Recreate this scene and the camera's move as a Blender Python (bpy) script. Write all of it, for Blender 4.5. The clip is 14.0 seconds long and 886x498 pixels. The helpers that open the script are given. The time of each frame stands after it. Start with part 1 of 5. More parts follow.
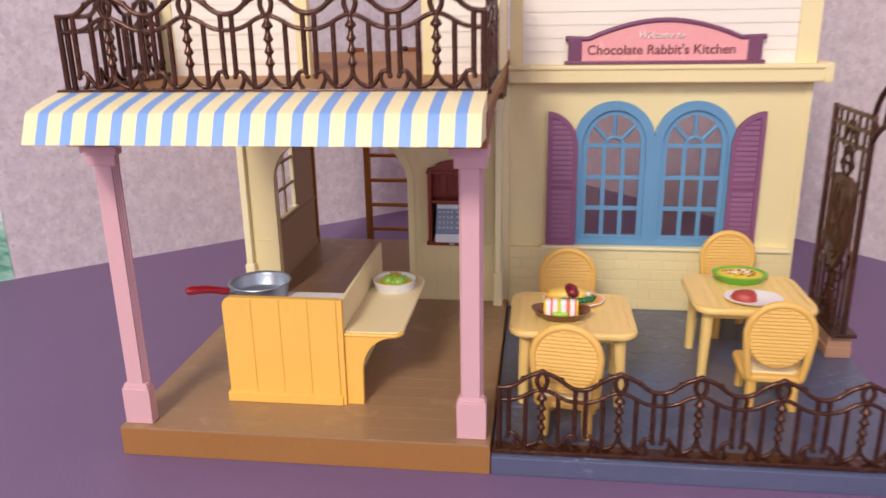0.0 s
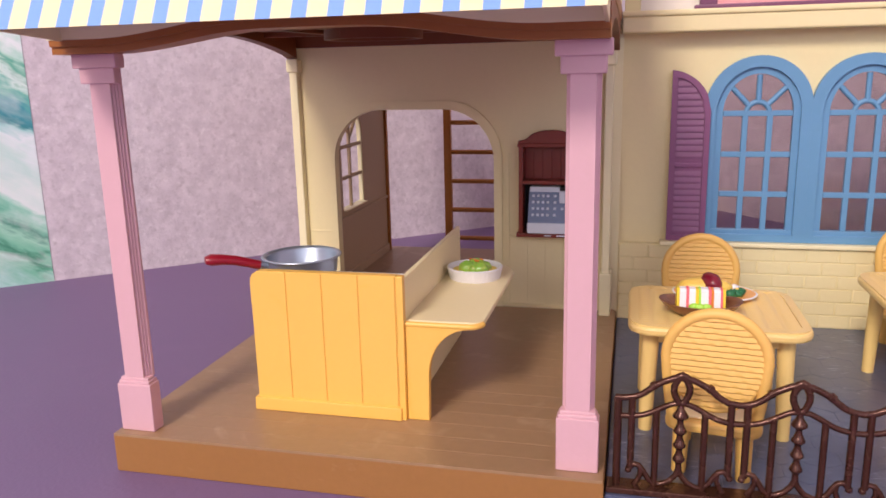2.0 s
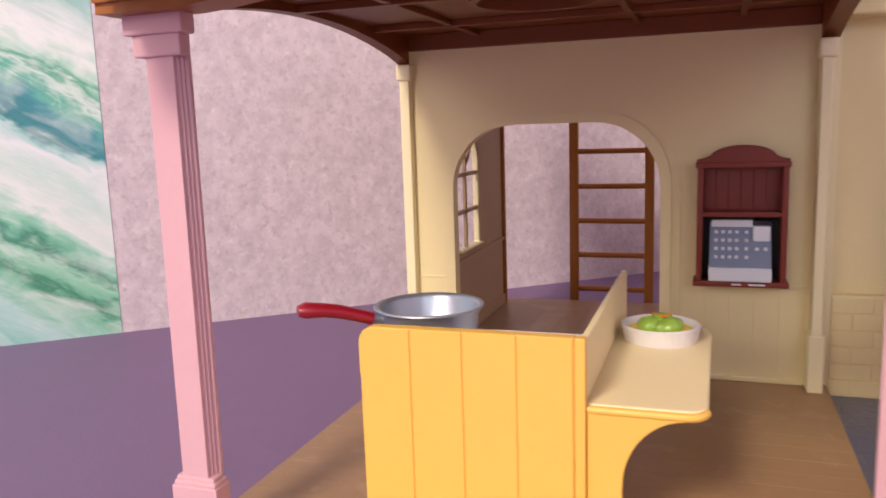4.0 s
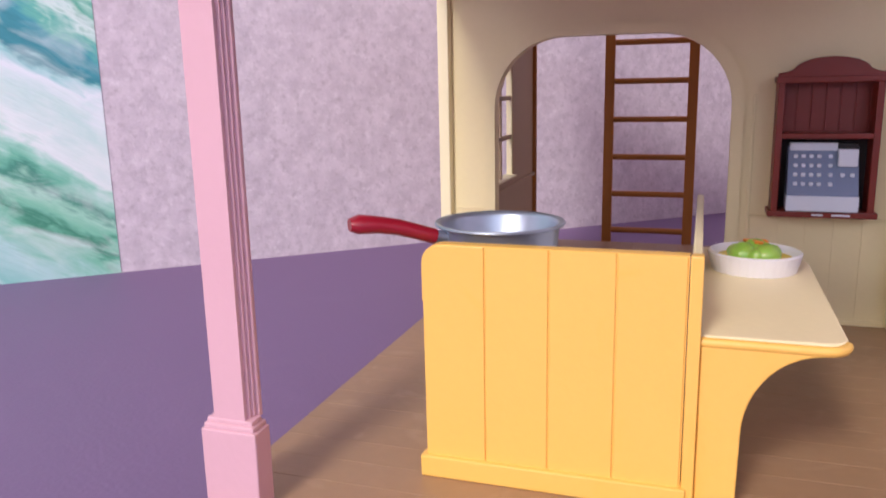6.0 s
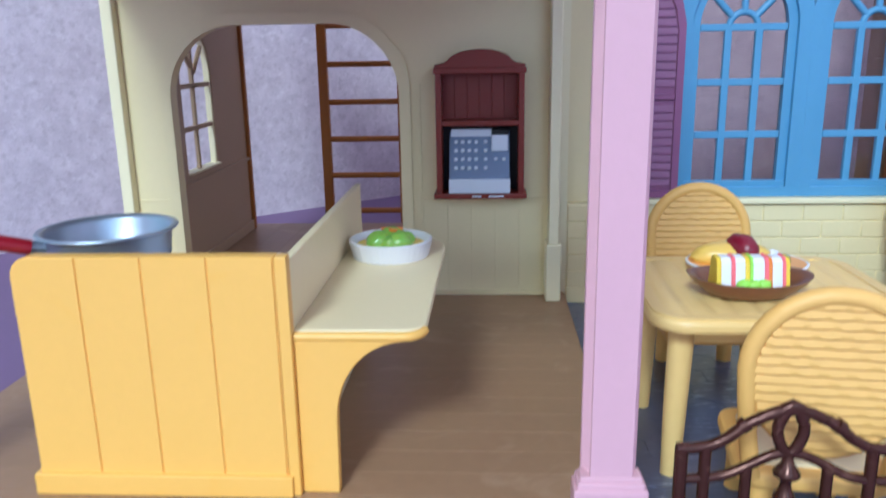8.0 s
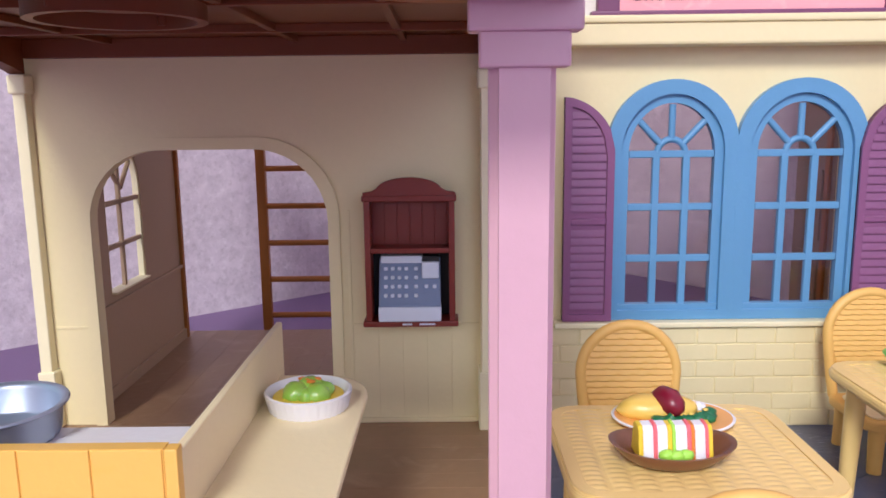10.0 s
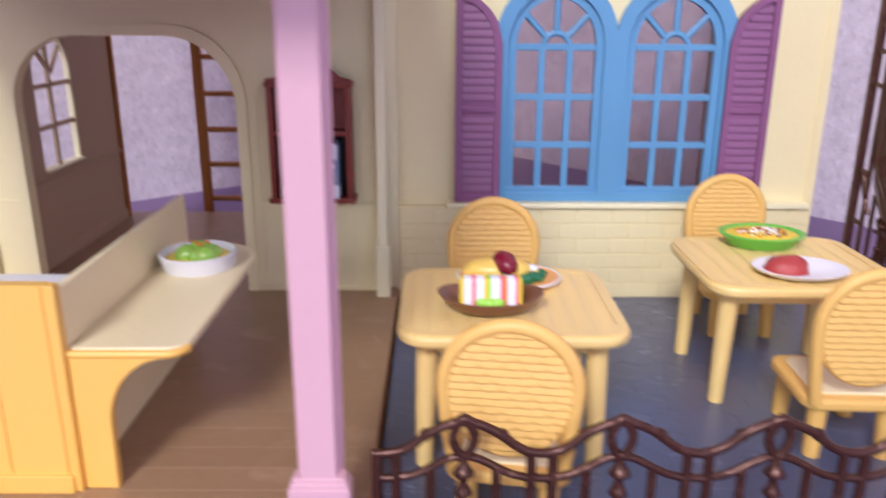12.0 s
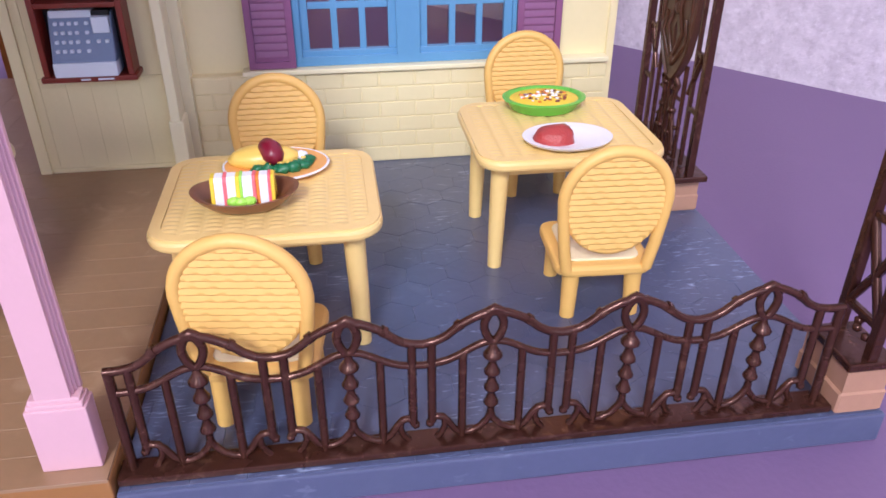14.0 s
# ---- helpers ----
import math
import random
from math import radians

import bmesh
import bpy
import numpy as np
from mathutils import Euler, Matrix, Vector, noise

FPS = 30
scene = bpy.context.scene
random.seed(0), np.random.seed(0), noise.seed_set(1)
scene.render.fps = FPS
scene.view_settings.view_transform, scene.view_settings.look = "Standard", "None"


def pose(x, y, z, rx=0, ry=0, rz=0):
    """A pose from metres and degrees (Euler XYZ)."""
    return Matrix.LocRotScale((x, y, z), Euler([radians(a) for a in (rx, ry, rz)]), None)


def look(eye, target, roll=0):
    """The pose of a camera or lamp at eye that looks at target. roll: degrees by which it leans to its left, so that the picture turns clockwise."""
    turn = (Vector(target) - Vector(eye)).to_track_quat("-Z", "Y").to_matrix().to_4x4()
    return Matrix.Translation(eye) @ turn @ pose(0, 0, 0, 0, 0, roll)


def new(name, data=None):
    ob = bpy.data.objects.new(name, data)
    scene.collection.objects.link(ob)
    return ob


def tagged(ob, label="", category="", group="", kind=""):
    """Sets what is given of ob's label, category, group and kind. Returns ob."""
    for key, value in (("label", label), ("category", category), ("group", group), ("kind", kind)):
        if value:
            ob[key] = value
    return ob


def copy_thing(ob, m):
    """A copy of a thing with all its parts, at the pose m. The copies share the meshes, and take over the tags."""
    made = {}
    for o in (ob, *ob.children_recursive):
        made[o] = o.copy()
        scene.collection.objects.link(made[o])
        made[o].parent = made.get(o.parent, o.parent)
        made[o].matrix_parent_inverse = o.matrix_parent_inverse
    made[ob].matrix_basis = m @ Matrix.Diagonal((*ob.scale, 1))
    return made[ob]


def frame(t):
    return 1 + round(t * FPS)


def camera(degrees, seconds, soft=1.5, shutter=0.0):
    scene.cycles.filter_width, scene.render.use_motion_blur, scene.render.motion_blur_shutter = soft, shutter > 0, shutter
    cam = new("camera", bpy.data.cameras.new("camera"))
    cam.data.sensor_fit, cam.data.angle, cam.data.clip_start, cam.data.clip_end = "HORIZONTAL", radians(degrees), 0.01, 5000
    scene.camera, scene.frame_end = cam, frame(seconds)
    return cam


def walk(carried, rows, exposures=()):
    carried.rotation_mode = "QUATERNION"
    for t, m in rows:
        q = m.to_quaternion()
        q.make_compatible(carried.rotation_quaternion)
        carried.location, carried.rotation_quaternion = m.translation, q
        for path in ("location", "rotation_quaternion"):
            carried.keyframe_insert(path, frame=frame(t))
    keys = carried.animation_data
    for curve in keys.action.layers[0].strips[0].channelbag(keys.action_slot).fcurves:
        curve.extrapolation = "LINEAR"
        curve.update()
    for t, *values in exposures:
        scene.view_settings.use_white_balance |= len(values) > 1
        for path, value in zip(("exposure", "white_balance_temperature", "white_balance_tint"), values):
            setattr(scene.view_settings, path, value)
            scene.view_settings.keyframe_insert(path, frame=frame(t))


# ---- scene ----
cam = camera(59.5, 14.0, soft=1.62, shutter=0.5)
PATH = [
    (0, (0.027, -0.342, 0.227), (-0.215, 1.55, -0.375), -1.0),
    (0.5, (0.023, -0.298, 0.195), (-0.323, 1.592, -0.36), -1.6),
    (1, (0.017, -0.265, 0.168), (-0.395, 1.625, -0.34), -1.8),
    (1.5, (0.011, -0.253, 0.157), (-0.43, 1.638, -0.32), -1.6),
    (2, (0.011, -0.254, 0.158), (-0.451, 1.639, -0.292), -1.3),
    (2.5, (0.007, -0.25, 0.154), (-0.484, 1.642, -0.268), -1.3),
    (3, (-0.003, -0.232, 0.15), (-0.555, 1.653, -0.227), -1.5),
    (3.2, (-0.011, -0.216, 0.145), (-0.602, 1.663, -0.201), -1.7),
    (5.3, (-0.073, -0.148, 0.129), (-0.746, 1.712, -0.168), -1.9),
    (5.5, (-0.073, -0.147, 0.126), (-0.739, 1.71, -0.202), -1.9),
    (6, (-0.077, -0.145, 0.117), (-0.701, 1.709, -0.301), -1.2),
    (6.5, (-0.078, -0.144, 0.115), (-0.619, 1.72, -0.37), -0.7),
    (7, (-0.056, -0.148, 0.114), (-0.424, 1.747, -0.408), -0.5),
    (7.5, (-0.03, -0.149, 0.112), (-0.226, 1.769, -0.42), -0.8),
    (8, (-0.029, -0.139, 0.124), (-0.145, 1.794, -0.374), -1.0),
    (8.5, (-0.024, -0.131, 0.135), (-0.093, 1.819, -0.304), -1.2),
    (9, (-0.022, -0.124, 0.144), (-0.058, 1.841, -0.227), -1.1),
    (9.2, (-0.021, -0.124, 0.149), (-0.045, 1.845, -0.202), -1.1),
    (11.3, (-0.005, -0.149, 0.147), (-0.019, 1.822, -0.19), -0.3),
    (11.5, (-0.001, -0.156, 0.147), (-0.024, 1.805, -0.247), -0.2),
    (12, (0.024, -0.159, 0.148), (0.041, 1.75, -0.447), 0.3),
    (12.5, (0.058, -0.151, 0.152), (0.198, 1.686, -0.626), 0.6),
    (13, (0.07, -0.155, 0.158), (0.288, 1.601, -0.774), 0.3),
    (13.5, (0.071, -0.157, 0.163), (0.311, 1.567, -0.823), 0.3),
    (14, (0.07, -0.155, 0.168), (0.317, 1.552, -0.843), -0.0),
]
EXPOSURES = [
    (0.0, -0.39, 7250, 9),
    (1.5, -0.3, 7100, 13),
    (3.0, -0.22, 7150, 16),
    (5.5, -0.13, 8900, 10),
    (6.0, -0.17, 6500, 15),
    (6.5, -0.18, 5600, -3),
    (7.5, -0.14, 4900, -10),
    (8.0, -0.2, 5000, -7),
    (8.5, -0.18, 5600, 2),
    (9.0, -0.15, 6050, 6),
    (11.5, -0.13, 6000, 12),
    (12.5, -0.1, 5750, 12),
    (14.0, 0.01, 5750, 13),
]
walk(cam, [(t, look(eye, target, roll)) for t, eye, target, roll in PATH], EXPOSURES)

# ---- light and exposure ----
CORNER, YAW = Vector((0.0705, 0.681, 0.0)), radians(40.0)
ALONG_A = Vector((-math.cos(YAW), -math.sin(YAW), 0))
ALONG_B = Vector((math.sin(YAW), -math.cos(YAW), 0))
ROOM, ROOM_HIGH = 3.0, 2.4


def room_point(s, t, z):
    return CORNER + ALONG_A * s + ALONG_B * t + Vector((0, 0, z))


world = bpy.data.worlds.new("world")
world.use_nodes = True
scene.world = world
sky = world.node_tree.nodes.new("ShaderNodeTexSky")
sky.sky_type, sky.sun_disc, sky.sun_elevation, sky.sun_rotation = "NISHITA", False, radians(40), radians(150)
world.node_tree.links.new(sky.outputs[0], world.node_tree.nodes["Background"].inputs[0])
world.node_tree.nodes["Background"].inputs[1].default_value = 0.05


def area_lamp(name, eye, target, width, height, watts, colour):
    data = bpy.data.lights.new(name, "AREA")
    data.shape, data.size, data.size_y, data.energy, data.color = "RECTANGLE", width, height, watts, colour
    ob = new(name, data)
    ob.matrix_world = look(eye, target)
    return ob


# Unseen key light, added and placed to suit the porch and cornice shadows.
area_lamp("key_light", (-0.62, -2.32, 1.92), (-0.15, 0.1, 0.0), 0.6, 0.6, 85.0, (1.0, 0.96, 0.91))
# Two unseen fill lights, neutral and cool, added in openings made for them.
area_lamp("fill_light", room_point(ROOM + 0.01, 1.9, 1.0), room_point(0.5, 0.5, 0.1), 1.1, 1.0, 17.0, (1.0, 0.98, 0.95))
area_lamp("fill_light", room_point(1.35, ROOM + 0.01, 1.05), room_point(0.5, 0.5, 0.1), 1.3, 1.2, 15.0, (0.62, 0.77, 1.0))

# ---- materials ----
U = 0.01


def lin(r, g, b):
    return tuple((v / 12.92 if v <= 0.04045 else ((v + 0.055) / 1.055) ** 2.4) for v in (r / 255, g / 255, b / 255)) + (1.0,)


def material(name, rgb, rough=0.45, vary=0.08, grain=400.0, bump=0.02, metal=0.0, wear_or_sheen=0.0, wear_or_sheen_rgb=(200, 190, 180), broad=25.0, piece=0.0, coat=0.0, sub=0.0, placed=False):
    """Plastic, paint or metal: fine grain and broad mottling in colour and gloss, fine relief, optional rubbed marks or
    painted sheen.
    """
    m = bpy.data.materials.new(name)
    m.use_nodes = True
    nt = m.node_tree
    n, l = nt.nodes, nt.links
    b = n["Principled BSDF"]
    co = n.new("ShaderNodeTexCoord")
    fine = n.new("ShaderNodeTexNoise")
    fine.inputs["Scale"].default_value, fine.inputs["Detail"].default_value = grain, 4
    wide = n.new("ShaderNodeTexNoise")
    wide.inputs["Scale"].default_value, wide.inputs["Detail"].default_value = broad, 5
    for t in (fine, wide):
        l.new(n.new("ShaderNodeNewGeometry").outputs["Position"] if placed else co.outputs["Object"], t.inputs["Vector"])
    base = lin(*rgb)
    mix = n.new("ShaderNodeMix")
    mix.data_type = "RGBA"
    mix.inputs["A"].default_value = tuple(c * (1 - vary) for c in base[:3]) + (1,)
    mix.inputs["B"].default_value = tuple(min(1, c * (1 + vary)) for c in base[:3]) + (1,)
    add = n.new("ShaderNodeMath")
    add.operation = "MULTIPLY_ADD"
    l.new(fine.outputs["Fac"], add.inputs[0])
    add.inputs[1].default_value = 0.4
    scaled = n.new("ShaderNodeMath")
    scaled.operation = "MULTIPLY"
    l.new(wide.outputs["Fac"], scaled.inputs[0])
    scaled.inputs[1].default_value = 0.6
    l.new(scaled.outputs[0], add.inputs[2])
    fac = add.outputs[0]
    if piece:
        info = n.new("ShaderNodeObjectInfo")
        pm = n.new("ShaderNodeMath")
        pm.operation = "MULTIPLY_ADD"
        l.new(info.outputs["Random"], pm.inputs[0])
        pm.inputs[1].default_value = piece
        l.new(fac, pm.inputs[2])
        fac = pm.outputs[0]
    l.new(fac, mix.inputs["Factor"])
    colour = mix.outputs["Result"]
    if wear_or_sheen:
        rub = n.new("ShaderNodeTexNoise")
        rub.inputs["Scale"].default_value, rub.inputs["Detail"].default_value, rub.inputs["Distortion"].default_value = broad * 3, 8, 1.5
        l.new(n.new("ShaderNodeNewGeometry").outputs["Position"] if placed else co.outputs["Object"], rub.inputs["Vector"])
        ramp = n.new("ShaderNodeValToRGB")
        ramp.color_ramp.elements[0].position, ramp.color_ramp.elements[1].position = 0.58, 0.78
        l.new(rub.outputs["Fac"], ramp.inputs[0])
        wm = n.new("ShaderNodeMath")
        wm.operation = "MULTIPLY"
        wm.inputs[1].default_value = wear_or_sheen
        l.new(ramp.outputs[0], wm.inputs[0])
        over = n.new("ShaderNodeMix")
        over.data_type = "RGBA"
        over.inputs["B"].default_value = lin(*wear_or_sheen_rgb)
        l.new(colour, over.inputs["A"])
        l.new(wm.outputs[0], over.inputs["Factor"])
        colour = over.outputs["Result"]
    l.new(colour, b.inputs["Base Color"])
    gloss = n.new("ShaderNodeMath")
    gloss.operation = "MULTIPLY_ADD"
    l.new(wide.outputs["Fac"], gloss.inputs[0])
    gloss.inputs[1].default_value, gloss.inputs[2].default_value = 0.2, rough - 0.1
    l.new(gloss.outputs[0], b.inputs["Roughness"])
    b.inputs["Metallic"].default_value = metal
    b.inputs["Coat Weight"].default_value, b.inputs["Coat Roughness"].default_value = coat, 0.3
    if sub:
        b.inputs["Subsurface Weight"].default_value, b.inputs["Subsurface Scale"].default_value = sub, 0.002
    if bump:
        bm_ = n.new("ShaderNodeBump")
        bm_.inputs["Strength"].default_value, bm_.inputs["Distance"].default_value = bump * 10, 0.0005
        l.new(fine.outputs["Fac"], bm_.inputs["Height"])
        l.new(bm_.outputs[0], b.inputs["Normal"])
    return m


CREAM = material("cream_plastic", (236, 221, 174), 0.5, 0.05)
# Paler copy of the cream: light put into the colour of posts and trim.
CREAM_LIT = material("cream_plastic_lit", (240, 229, 190), 0.5, 0.04)
SIDING = material("siding_plastic", (238, 230, 222), 0.55, 0.04)
PINK = material("pink_plastic", (216, 171, 181), 0.4, 0.04, coat=0.1)
DECK = material("deck_brown", (152, 120, 90), 0.37, 0.22, grain=250, broad=14, wear_or_sheen=0.5, wear_or_sheen_rgb=(190, 160, 130), piece=0.14)
DECK_EDGE = material("deck_edge_brown", (156, 108, 60), 0.5, 0.16, broad=12, wear_or_sheen=0.2, wear_or_sheen_rgb=(184, 128, 74))
# Beam brown with the porch's shade put into the colour.
DARK_BEAM = material("beam_brown_shaded", (120, 58, 20), 0.5, 0.12)
# Lit copy of the beam brown, for the front beam only.
FRONT_BEAM = material("beam_brown_lit", (158, 94, 40), 0.48, 0.14, broad=12)
INNER_WOOD = material("lining_brown", (156, 130, 102), 0.5, 0.12)
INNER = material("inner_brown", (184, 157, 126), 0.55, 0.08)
SLATE = material("slate_plastic", (77, 86, 116), 0.34, 0.24, grain=300, broad=20, wear_or_sheen=0.18, wear_or_sheen_rgb=(140, 150, 178), piece=0.06, placed=True, coat=0.5)
SLATE_EDGE = material("slate_edge", (84, 90, 120), 0.42, 0.12, wear_or_sheen=0.22, wear_or_sheen_rgb=(112, 116, 140), broad=12)
YELLOW = material("yellow_plastic", (244, 192, 96), 0.42, 0.05, coat=0.1, wear_or_sheen=0.35, wear_or_sheen_rgb=(246, 184, 66), broad=14)
CHAIR_Y = material("chair_yellow", (236, 188, 104), 0.5, 0.05, coat=0.04)
TABLE_Y = material("table_yellow", (244, 210, 136), 0.4, 0.06, coat=0.2)
TAN = material("tan_plastic", (242, 225, 182), 0.45, 0.05)
HOB = material("hob_white", (246, 244, 250), 0.2, 0.02, coat=0.6)
WHITE = material("white_plastic", (238, 236, 240), 0.4, 0.03)
# Pale patches are rubbed wear and also highlights painted into the bronze.
BRONZE = material("bronze_brown", (78, 46, 37), 0.26, 0.22, metal=0.5, wear_or_sheen=0.42, wear_or_sheen_rgb=(156, 116, 94), broad=60, bump=0.03)
CARVED = material("carved_brown", (74, 43, 28), 0.42, 0.2, broad=60)
BLUE = material("window_blue", (100, 152, 194), 0.42, 0.05)
PLUM = material("shutter_plum", (136, 84, 124), 0.45, 0.08)
SIGN_PINK = material("sign_pink", (236, 164, 170), 0.45, 0.06, broad=40, wear_or_sheen=0.6, wear_or_sheen_rgb=(244, 204, 196))
SIGN_PLUM = material("sign_plum", (116, 66, 100), 0.45, 0.06)
LETTER = material("letter_maroon", (110, 52, 58), 0.5, 0.05)
LETTER_PALE = material("letter_pale", (250, 232, 226), 0.5, 0.03)
MAHOGANY = material("mahogany", (122, 38, 25), 0.42, 0.14, grain=300)
# Near-black for the stud, also painted where holes and recesses fall dark.
BLACK = material("black_and_recess_shade", (22, 16, 20), 0.6, 0.1)
LADDER = material("ladder_brown", (172, 106, 42), 0.5, 0.12)
BRICK_M = material("base_brick", (172, 130, 106), 0.6, 0.1, piece=0.3)
STEEL = material("pan_silver", (168, 177, 194), 0.4, 0.05, metal=0.75, bump=0.01)
RED = material("handle_red", (150, 22, 42), 0.36, 0.06, coat=0.1)
SALAD = material("salad_green", (156, 200, 84), 0.25, 0.2, grain=900, coat=0.4, sub=0.3)
ORANGE = material("orange_food", (226, 134, 50), 0.35, 0.2, grain=900)
EGG = material("omelette_yellow", (246, 206, 98), 0.35, 0.08, coat=0.2)
KETCHUP = material("ketchup_red", (126, 18, 44), 0.34, 0.08, coat=0.15)
LEAF = material("broccoli_green", (30, 110, 70), 0.4, 0.25, grain=900)
PLATE_OR = material("plate_orange", (242, 176, 96), 0.35, 0.06)
BOAT = material("boat_brown", (120, 76, 52), 0.35, 0.1, coat=0.2)
BOWL_G = material("bowl_green", (104, 190, 66), 0.3, 0.08, coat=0.2)
YOLK = material("sauce_yellow", (240, 206, 60), 0.35, 0.12, grain=900)
MEAT = material("meat_brown", (150, 84, 50), 0.45, 0.2, grain=900)
RICE = material("tomato_red", (172, 62, 58), 0.35, 0.2, grain=1200, bump=0.06)
PINKLAYER = material("ham_pink", (240, 110, 120), 0.4, 0.06)
LIME = material("lettuce_lime", (170, 226, 84), 0.4, 0.12)
KEY_BLUE = material("register_blue", (128, 142, 170), 0.42, 0.08)
KEY_PALE = material("register_pale", (222, 228, 240), 0.42, 0.05)


def scratch(m, rgb, amount, least=0.94):
    """Lays thin pale rubbed scratches, in two directions and in patches, over a material's colour."""
    n, l = m.node_tree.nodes, m.node_tree.links
    b = n["Principled BSDF"]
    co = n.new("ShaderNodeNewGeometry")
    patch = n.new("ShaderNodeTexNoise")
    patch.inputs["Scale"].default_value, patch.inputs["Detail"].default_value = 30, 3
    l.new(co.outputs["Position"], patch.inputs["Vector"])
    total = None
    for turn in (25, 118):
        mp = n.new("ShaderNodeMapping")
        mp.inputs["Rotation"].default_value, mp.inputs["Scale"].default_value = (0, 0, radians(turn)), (150, 900, 300)
        l.new(co.outputs["Position"], mp.inputs[0])
        no = n.new("ShaderNodeTexNoise")
        no.inputs["Scale"].default_value, no.inputs["Detail"].default_value, no.inputs["Distortion"].default_value = 1.0, 3, 0.6
        l.new(mp.outputs[0], no.inputs["Vector"])
        if total is None:
            total = no.outputs["Fac"]
        else:
            mx = n.new("ShaderNodeMath")
            mx.operation = "MAXIMUM"
            l.new(total, mx.inputs[0])
            l.new(no.outputs["Fac"], mx.inputs[1])
            total = mx.outputs[0]
    ad = n.new("ShaderNodeMath")
    ad.operation = "MULTIPLY_ADD"
    l.new(patch.outputs["Fac"], ad.inputs[0])
    ad.inputs[1].default_value = 0.5
    l.new(total, ad.inputs[2])
    ramp = n.new("ShaderNodeMapRange")
    ramp.inputs["From Min"].default_value, ramp.inputs["From Max"].default_value = least, least + 0.1
    ramp.inputs["To Max"].default_value = amount
    l.new(ad.outputs[0], ramp.inputs["Value"])
    mix = n.new("ShaderNodeMix")
    mix.data_type = "RGBA"
    l.new(b.inputs["Base Color"].links[0].from_socket, mix.inputs["A"])
    mix.inputs["B"].default_value = lin(*rgb)
    l.new(ramp.outputs[0], mix.inputs["Factor"])
    l.new(mix.outputs["Result"], b.inputs["Base Color"])


scratch(SLATE, (170, 186, 220), 0.7, 0.92)
scratch(SLATE_EDGE, (140, 146, 172), 0.3)
scratch(DECK, (200, 172, 144), 0.18)
scratch(DECK_EDGE, (196, 154, 112), 0.12)


def stucco():
    """Pale lilac spray plaster: soft blotches, scattered darker and lighter flecks, low grit."""
    m = material("stucco_lilac", (198, 188, 200), 0.85, 0.05, bump=0)
    n, l = m.node_tree.nodes, m.node_tree.links
    b = n["Principled BSDF"]
    co = n.new("ShaderNodeTexCoord")

    def noise_at(scale, detail, rough):
        t = n.new("ShaderNodeTexNoise")
        t.inputs["Scale"].default_value, t.inputs["Detail"].default_value, t.inputs["Roughness"].default_value = scale, detail, rough
        l.new(co.outputs["Object"], t.inputs["Vector"])
        return t

    def blend(a, colour, fac):
        mx = n.new("ShaderNodeMix")
        mx.data_type = "RGBA"
        l.new(a, mx.inputs["A"])
        mx.inputs["B"].default_value = colour
        l.new(fac, mx.inputs["Factor"])
        return mx.outputs["Result"]

    def between(source, lo, hi, top):
        mr = n.new("ShaderNodeMapRange")
        mr.inputs["From Min"].default_value, mr.inputs["From Max"].default_value, mr.inputs["To Max"].default_value = lo, hi, top
        l.new(source, mr.inputs["Value"])
        return mr.outputs[0]
    blotch, fleck, spark = noise_at(90, 5, 0.65), noise_at(230, 3, 0.55), noise_at(200, 3, 0.55)
    spark.noise_dimensions = "4D"
    spark.inputs["W"].default_value = 3.0
    ramp = n.new("ShaderNodeValToRGB")
    ramp.color_ramp.elements[0].position, ramp.color_ramp.elements[1].position = 0.36, 0.66
    ramp.color_ramp.elements[0].color, ramp.color_ramp.elements[1].color = lin(196, 184, 196), lin(216, 204, 215)
    l.new(blotch.outputs["Fac"], ramp.inputs[0])
    colour = blend(ramp.outputs[0], lin(168, 154, 166), between(fleck.outputs["Fac"], 0.52, 0.74, 0.5))
    colour = blend(colour, lin(236, 228, 236), between(spark.outputs["Fac"], 0.56, 0.76, 0.55))
    l.new(colour, b.inputs["Base Color"])
    grit = noise_at(380, 4, 0.6)
    bu = n.new("ShaderNodeBump")
    bu.inputs["Strength"].default_value, bu.inputs["Distance"].default_value = 0.42, 0.0014
    l.new(grit.outputs["Fac"], bu.inputs["Height"])
    l.new(bu.outputs[0], b.inputs["Normal"])
    return m


STUCCO = stucco()
PURPLE = material("purple_mat", (120, 96, 134), 0.55, 0.05, grain=500, broad=5, wear_or_sheen=0.06, wear_or_sheen_rgb=(170, 140, 176), bump=0.03)


def striped():
    """Cream awning with blue stripes across its length."""
    m = material("awning_stripes", (238, 226, 184), 0.42, 0.03)
    n, l = m.node_tree.nodes, m.node_tree.links
    b = n["Principled BSDF"]
    co = n.new("ShaderNodeTexCoord")
    sep = n.new("ShaderNodeSeparateXYZ")
    l.new(co.outputs["UV"], sep.inputs[0])
    ph = n.new("ShaderNodeMath")
    ph.operation = "MULTIPLY_ADD"
    l.new(sep.outputs[0], ph.inputs[0])
    ph.inputs[1].default_value, ph.inputs[2].default_value = 17.5, 0.45
    fr = n.new("ShaderNodeMath")
    fr.operation = "FRACT"
    l.new(ph.outputs[0], fr.inputs[0])
    cut = n.new("ShaderNodeMath")
    cut.operation = "LESS_THAN"
    cut.inputs[1].default_value = 0.43
    l.new(fr.outputs[0], cut.inputs[0])
    mix = n.new("ShaderNodeMix")
    mix.data_type = "RGBA"
    old = b.inputs["Base Color"].links[0].from_socket
    l.new(old, mix.inputs["A"])
    mix.inputs["B"].default_value = lin(122, 166, 230)
    l.new(cut.outputs[0], mix.inputs["Factor"])
    l.new(mix.outputs["Result"], b.inputs["Base Color"])
    return m


